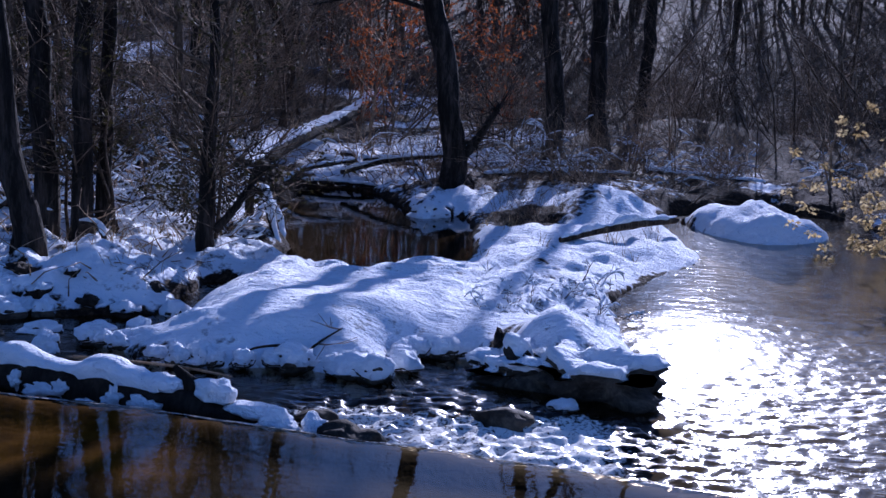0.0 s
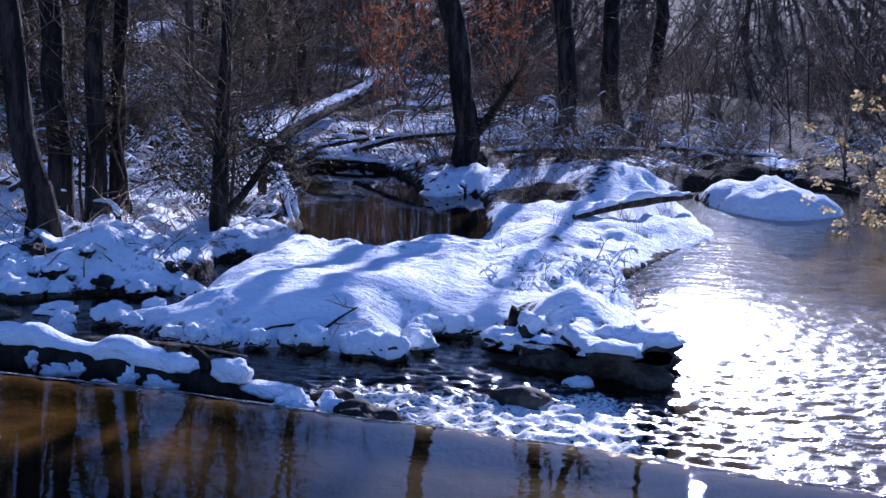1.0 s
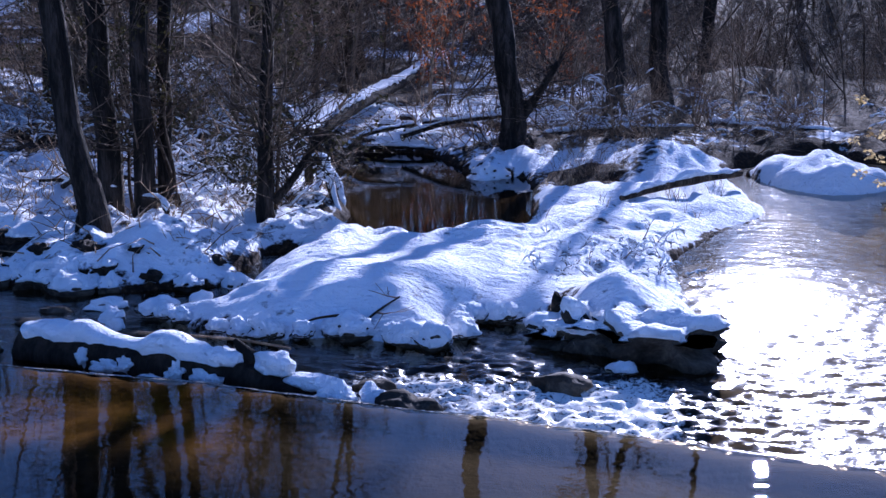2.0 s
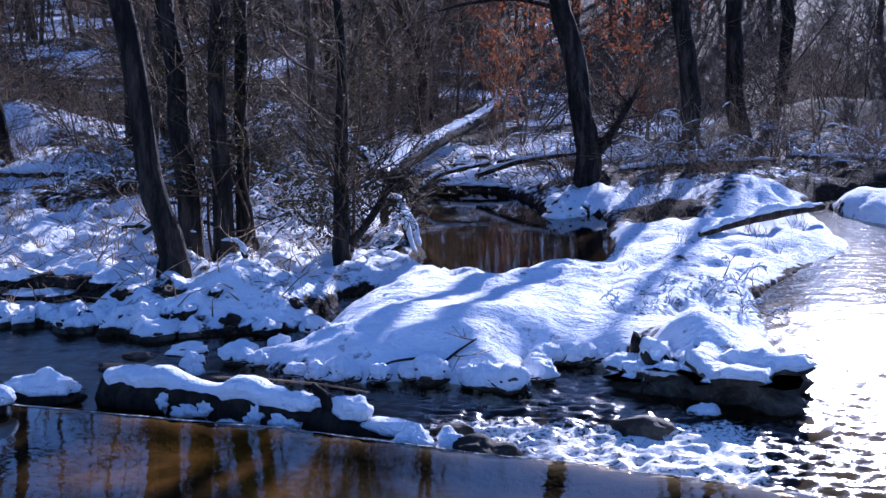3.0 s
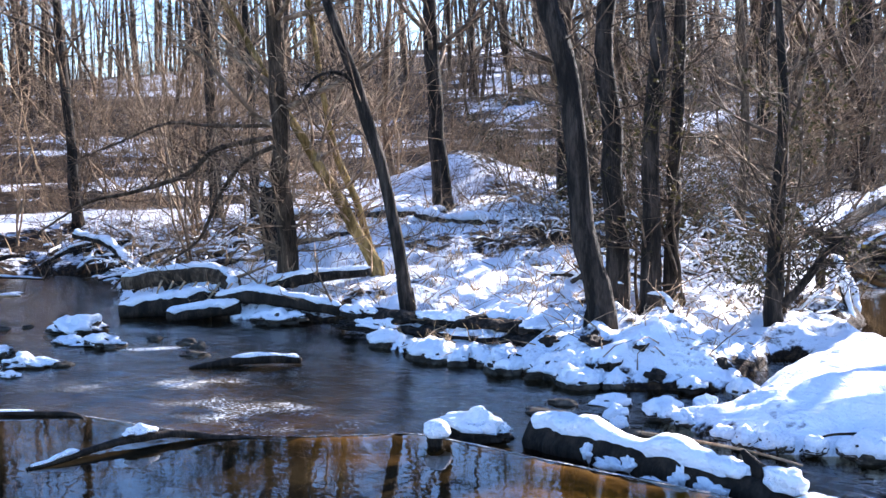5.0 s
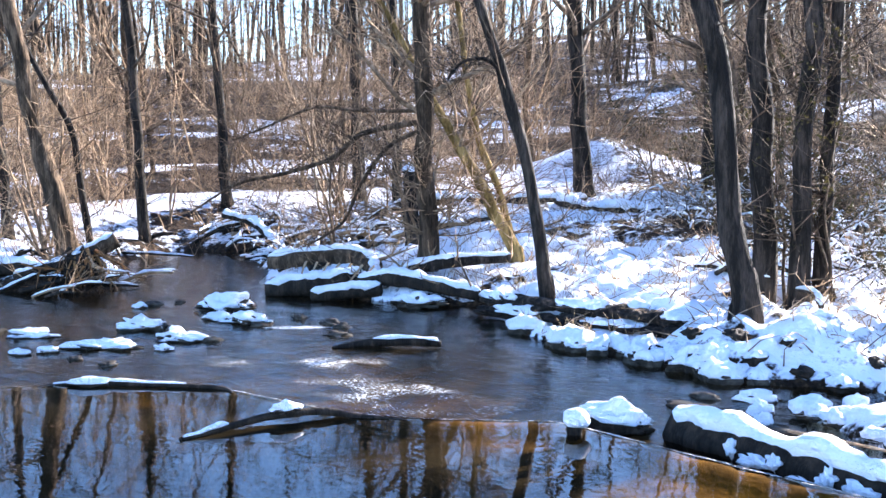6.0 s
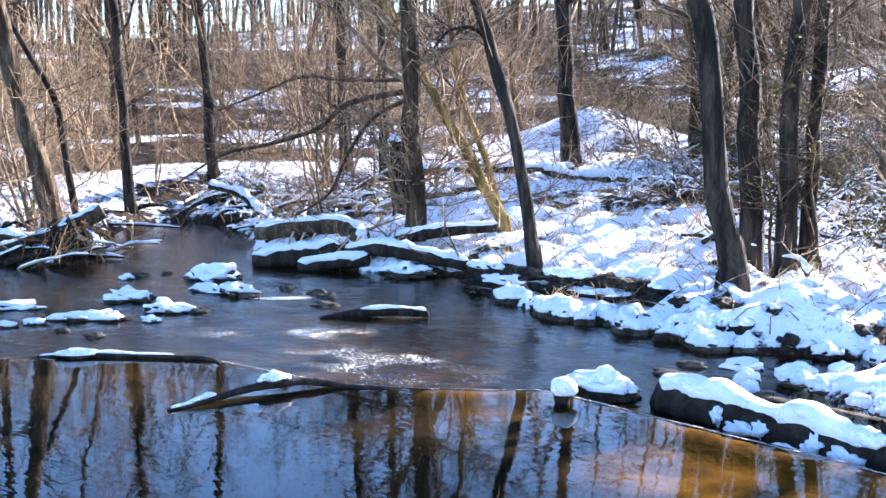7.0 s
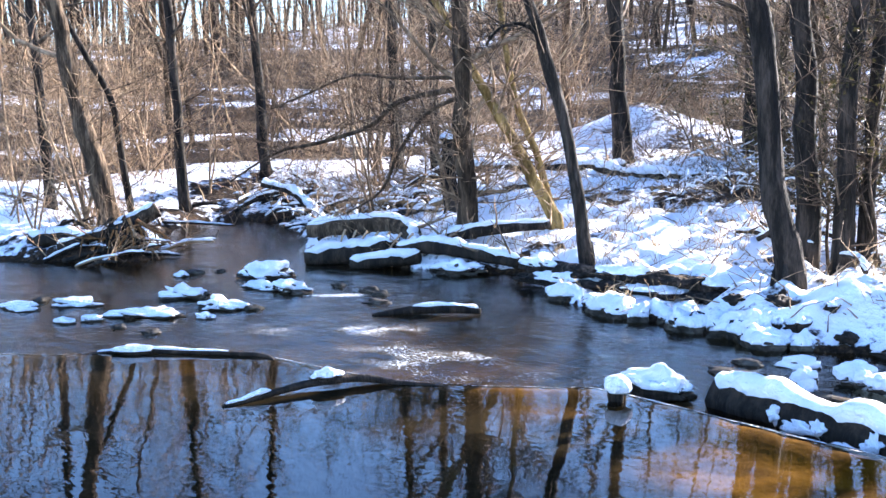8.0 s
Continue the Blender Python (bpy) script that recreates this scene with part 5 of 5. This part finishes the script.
for i, (a, b, r, sn, lift) in enumerate([((-4.7, 18.7, 0.5), (-5.5, 18.9, 1.35), 0.07, 0.05, 0.0), ((-4.1, 19.5, 0.2), (-3.0, 20.7, 0.55), 0.05, 0.03, 0.1), ((-3.3, 20.9, 0.3), (-1.1, 20.3, 0.75), 0.05, 0.04, 0.12),
                                         ((-3.9, 21.9, 0.4), (-0.9, 23.4, 0.6), 0.06, 0.05, -0.05), ((-4.0, 20.7, 0.12), (-2.4, 20.35, 0.1), 0.04, 0.04, 0.03), ((-0.6, 20.9, 0.45), (2.3, 22.1, 0.55), 0.07, 0.05, 0.04),
                                         ((-3.6, 22.8, 0.5), (-2.9, 20.9, 0.3), 0.05, 0.03, 0.1), ((2.6, 22.6, 0.5), (4.8, 21.6, 0.55), 0.09, 0.06, 0.0), ((-2.2, 21.9, 0.45), (-1.6, 20.4, 0.25), 0.05, 0.03, 0.08)]):
    bow = Vector((0.12 * (-1) ** i, 0.15 * math.cos(i * 2.1), lift))
    p, q = Vector(a), Vector(b)
    if i in (5, 7):
        p.z, q.z = G(p.x, p.y) + 0.04, G(q.x, q.y) + 0.04
    snowy_log("fallen_limb", [p, p.lerp(q, 0.35) + bow, p.lerp(q, 0.7) + bow * 0.6, q], [r, r * 1.05, r * 0.85, r * 0.5], "snow-lined fallen limb beside the pond", 42 + i, BARK, thick=sn, wide=60, twigs=6)
for i, (a, b, r) in enumerate([((-3.3, 14.6, 0.5), (-2.95, 14.0, 0.02), 0.045), ((-3.5, 14.9, 0.55), (-3.35, 14.2, 0.2), 0.05)]):
    snowy_log("fallen_limb", [a, tuple((p + q) / 2 + 0.04 for p, q in zip(a, b)), b], [r, r, r * 0.7], "snowy stick dipping into the pond", 60 + i, BARK, thick=0.035, wide=60, twigs=2)

snowy_log("fallen_limb", [(-3.45, 14.2, 0.35), (-3.4, 14.1, 0.62), (-3.22, 13.95, 0.7), (-3.08, 13.8, 0.4), (-2.92, 13.6, -0.02)], [0.06, 0.06, 0.055, 0.05, 0.035], "snowy limb arching down into the pond", 63, BARK, thick=0.04, wide=60, twigs=2)
snowy_log("fallen_limb", [(-4.9, 18.9, 0.55), (-5.15, 19.0, 1.0), (-5.3, 19.1, 1.4)], [0.07, 0.055, 0.03], "snow-flecked broken limb rising from the fallen trunk", 64, BARK, thick=0.03, wide=60, twigs=1)
# added dark lump, stands for the shaded hollow under the trunk's root end
hollow = new("root_mass", lump_mesh("root_mass", 71, 0.42, 0.4, 0.34, BARK_WET, 0.8, 4, None, 1.0, 2.4))
hollow.location = (-4.5, 18.55, 0.28)
tagged(hollow, "dark root lump added for the shaded hollow under the fallen trunk", "roots")

# a plank-like slab on the far spit
snowy_log("slab", [(0.62, 14.1, 0.2), (1.1, 14.6, 0.27), (1.6, 15.15, 0.3), (2.35, 16.05, 0.28)], [0.035, 0.06, 0.07, 0.05], "long flat timber edged with brown under snow", 65, BARK_TAN, thick=0.055, wide=62)

# sticks on the island and snowy litter of limbs between the bank trees and the pond
snowy_log("stick", [(-2.14, 8.07, 0.00), (-2.04, 8.08, 0.09), (-1.92, 8.11, 0.16), (-1.70, 8.13, 0.19)], [0.006, 0.008, 0.009, 0.012], "bent dark stick on the snowy island shore", 66, BARK_WET, thick=0)
snowy_log("stick", [(-1.59, 8.19, 0.00), (-1.44, 8.29, 0.00), (-1.30, 8.43, 0.00)], [0.008, 0.01, 0.007], "dark stick lying on the island snow", 67, BARK_WET, thick=0, rest=2.2, twigs=2)
rng = random.Random(69)
for i in range(26):
    x, y = rng.uniform(-6.4, -2.7), rng.uniform(11.6, 17.2)
    if dry_at(x, y) < 0.3:
        continue
    a, n, r = rng.uniform(-0.9, 0.9) + (math.pi if i % 2 else 0), rng.uniform(0.5, 1.5), rng.uniform(0.02, 0.05)
    p, q = Vector((x, y, G(x, y) + r)), Vector((x + math.cos(a) * n, y + math.sin(a) * n, 0))
    if dry_at(q.x, q.y) < 0.1 or (max(x, q.x) > -4.0 and min(y, q.y) < 14):
        continue
    q.z = G(q.x, q.y) + rng.uniform(0.05, 0.3)
    mid = p.lerp(q, 0.5) + Vector((rng.uniform(-0.1, 0.1), rng.uniform(-0.1, 0.1), rng.uniform(0.0, 0.15)))
    snowy_log("fallen_limb", [p, mid, q], [r, r * 0.9, r * 0.5], "snow-lined fallen limb among the bank trees", 170 + i, BARK, thick=0.035, wide=65, twigs=3, group="bank litter")

snowy_rock(-12.0, 13.7, 1.66, 0.12, 0.12, 0.05, 39, "cushion of snow on the broken stump", 0.06, 0, mat=BARK, cut=-0.2, name="snow_patch")

# ---- small growth ----
rng = random.Random(21)
tufts = Soup()
for k in range(800):
    x, y = rng.uniform(-14, 3), rng.uniform(8, 20)
    d = dry_at(x, y)
    if d < 0.08:
        continue
    z = G(x, y)
    if x > -3.3 and (y < 12 or rng.random() < 0.8):
        continue
    for j in range(rng.randint(4, 11)):
        a = rng.uniform(0, 6.28)
        tall = rng.uniform(0.08, 0.36) * (0.45 if x > -6.0 and y < 12 else 1.0)
        p = Vector((x + rng.uniform(-0.12, 0.12), y + rng.uniform(-0.12, 0.12), z - 0.03))
        q = p + Vector((math.cos(a) * tall * 0.4, math.sin(a) * tall * 0.4, tall * 0.8))
        tufts.tube([p, p.lerp(q, 0.5) + Vector((0, 0, tall * 0.12)), q], [0.004, 0.003, 0.0012], 3, cap=False)
tagged(new("dry_grass", tufts.mesh("dry_grass", GRASS_DRY)), "dry straw-coloured grass and stems poking through snow", "grass", kind="stuff")
litter = Soup()
for k in range(3800):
    x, y = rng.uniform(-14, 4), rng.uniform(8, 24)
    if dry_at(x, y) < 0.1 or (x > -3.3 and y < 18.0):
        continue
    z = G(x, y)
    a, n = rng.uniform(0, 6.28), rng.uniform(0.08, 0.5) * (0.5 if x > -3.3 and y < 11.5 else 1.0)
    p = Vector((x, y, z + 0.01))
    q = p + Vector((math.cos(a) * n, math.sin(a) * n, rng.uniform(0.0, 0.25) * (0.35 if x > -3.3 and y < 11.5 else 1.0)))
    m = p.lerp(q, 0.5) + Vector((rng.uniform(-0.05, 0.05), rng.uniform(-0.05, 0.05), rng.uniform(0.0, 0.06)))
    litter.tube([p, m, q], [rng.uniform(0.004, 0.011), 0.005, 0.0025], 4, cap=False)
tagged(new("twig_litter", litter.mesh("twig_litter", TWIG)), "fallen twigs scattered on snow", "twigs", kind="stuff")


rng = random.Random(88)
made = 0
for box, many in (((-6.4, -3.1, 12.6, 17.5), 20), ((-3.6, 2.6, 21.0, 25.0), 12), ((-10.5, -6.5, 15.0, 18.5), 5), ((-18.5, -13.0, 12.6, 16.5), 14), ((-11, -7, 19, 26), 9), ((2.0, 7.5, 20.5, 27), 8), ((-9, -5.5, 18, 28), 12)):
    for _ in range(many):
        x, y = rng.uniform(*box[:2]), rng.uniform(*box[2:])
        if dry_at(x, y) > 0.35 and not (-5.1 < x < -3.9 and y > 17.8):
            shrub_in_snow(x, y, rng.uniform(0.45, 0.95) * (1.0 if y < 18 else 1.3), rng.randint(5, 9), 500 + made)
            made += 1
for _ in range(14):
    x, y = rng.uniform(-0.3, 1.0), rng.uniform(9.4, 11.6)
    if dry_at(x, y) > 0.12:
        shrub_in_snow(x, y, rng.uniform(0.16, 0.3), 7, 500 + made, "low tuft of bent stems lined with snow")
        made += 1
for x, y in ((-0.1, 15.8), (0.25, 16.4), (0.1, 17.0), (0.45, 15.9), (-0.2, 16.7)):
    copy_thing(SHRUBS[2], pose(x, y, G(x, y) - 0.03, 0, 0, x * 400) @ Matrix.Diagonal((0.5, 0.5, 0.4, 1)))


for x, y, size in ((-13.6, 22.6, 1.0), (-12.2, 23.4, 0.9), (-14.6, 23.2, 0.8), (-16.2, 22.6, 1.0), (-11.4, 22.2, 1.1), (-13.2, 25.2, 1.0), (-15.5, 25.6, 0.9), (-10.6, 23.6, 1.2), (-17.4, 24.0, 1.0), (-12.9, 21.4, 0.7)):
    copy_thing(SHRUBS[int(size * 10) % 4], pose(x, y, G(x, y) - 0.03, 0, 0, x * 700) @ Matrix.Diagonal((size, size, size, 1)))


def leafy(name, x, y, tall, leaves, mat, seed, label, size=0.08, z=None):
    r = random.Random(seed)
    top = thing(name, (x, y, G(x, y) if z is None else z), label, "sapling")
    stem = shrub_soup(r, tall, 7) if tall < 2 else sapling_soup(r, tall * 1.25, 2, 0.1)
    tagged(part("stem_tangle", stem, TWIG_DARKENED if mat is LEAF_OLIVE else TWIG, top), kind="stuff")
    s = Soup()
    for k in range(leaves):
        v = r.choice(stem.v)
        if v.z < tall * 0.2:
            continue
        s.leaf(Vector(v) + Vector((r.uniform(-0.1, 0.1), r.uniform(-0.1, 0.1), r.uniform(-0.1, 0.1))), (r.uniform(-1, 1), r.uniform(-1, 1), r.uniform(-1, 0.3)), size * r.uniform(0.75, 1.25), r)
    part("leaves", s, mat, top, "", False)
    return top


for i, (az, dist, tall) in enumerate([(7.6, 26, 3.4), (6.6, 27, 3.0), (8.3, 28, 2.4), (1.4, 26, 3.2), (0.4, 27, 2.6)]):
    x, y = polar(az, dist)
    leafy("beech_sapling", x, y, tall, 560, LEAF_RUST, 80 + i, "young beech keeping its rust-orange leaves", 0.07)
for i, (x, y, tall) in enumerate([(-6.3, 16.5, 1.3), (-5.2, 17.3, 1.4), (-6.9, 18.2, 1.5), (-3.6, 13.0, 1.0), (-3.5, 12.3, 1.7), (-4.4, 15.0, 1.2), (-4.7, 16.2, 1.3), (-9.5, 20.0, 2.0), (-8.0, 19.0, 1.6)]):
    leafy("thicket", x, y, tall, 700, LEAF_OLIVE, 90 + i, "olive-brown evergreen vine thicket", 0.05)

for i, (x, y, tall) in enumerate([(-4.72, 12.62, 2.5), (-5.15, 12.55, 2.1), (-3.38, 12.15, 2.3), (-12.3, 22.4, 2.2), (-11.6, 22.9, 2.0)]):
    leafy("vine", x, y, tall, 900, LEAF_OLIVE, 110 + i, "dark evergreen vine climbing among the trunks", 0.05)

# the overhanging branch with yellowed leaves
arm = thing("overhanging_branch", (6.4, 14.6, 0.5), "thin branches with yellowed leaves hanging over the creek", "branch")
rng = random.Random(55)
wood, leaves = Soup(), Soup()
for k in range(10):
    pts = limb(wood, (rng.uniform(-0.2, 0.4), rng.uniform(-0.5, 0.5), rng.uniform(-0.5, 0.9)), (-1, rng.uniform(-0.3, 0.2), rng.uniform(-0.2, 0.15)), rng.uniform(1.6, 2.5), 0.012, rng, 1, 4, 0.2, -0.02)
for k in range(2300):
    v = rng.choice(wood.v)
    if v.x < -1.0:
        leaves.leaf(Vector(v) + Vector((rng.uniform(-0.06, 0.06), rng.uniform(-0.06, 0.06), rng.uniform(-0.08, 0.02))), (rng.uniform(-1, 1), rng.uniform(-1, 1), rng.uniform(-1, 0.2)), rng.uniform(0.045, 0.08), rng)
tagged(part("twig_spray", wood, TWIG, arm), kind="stuff")
part("leaves", leaves, LEAF_YELLOW, arm, "yellowed translucent leaves", False)
tree("tree", [(7.6, 15.6, G(7.6, 15.6)), (7.4, 15.5, 2.0), (7.2, 15.4, 4.0)], [0.16, 0.14, 0.12], 11, 70, "dark bank tree bearing the yellow-leaved branches", 12, 3.5, BARK, 2.5, 6)
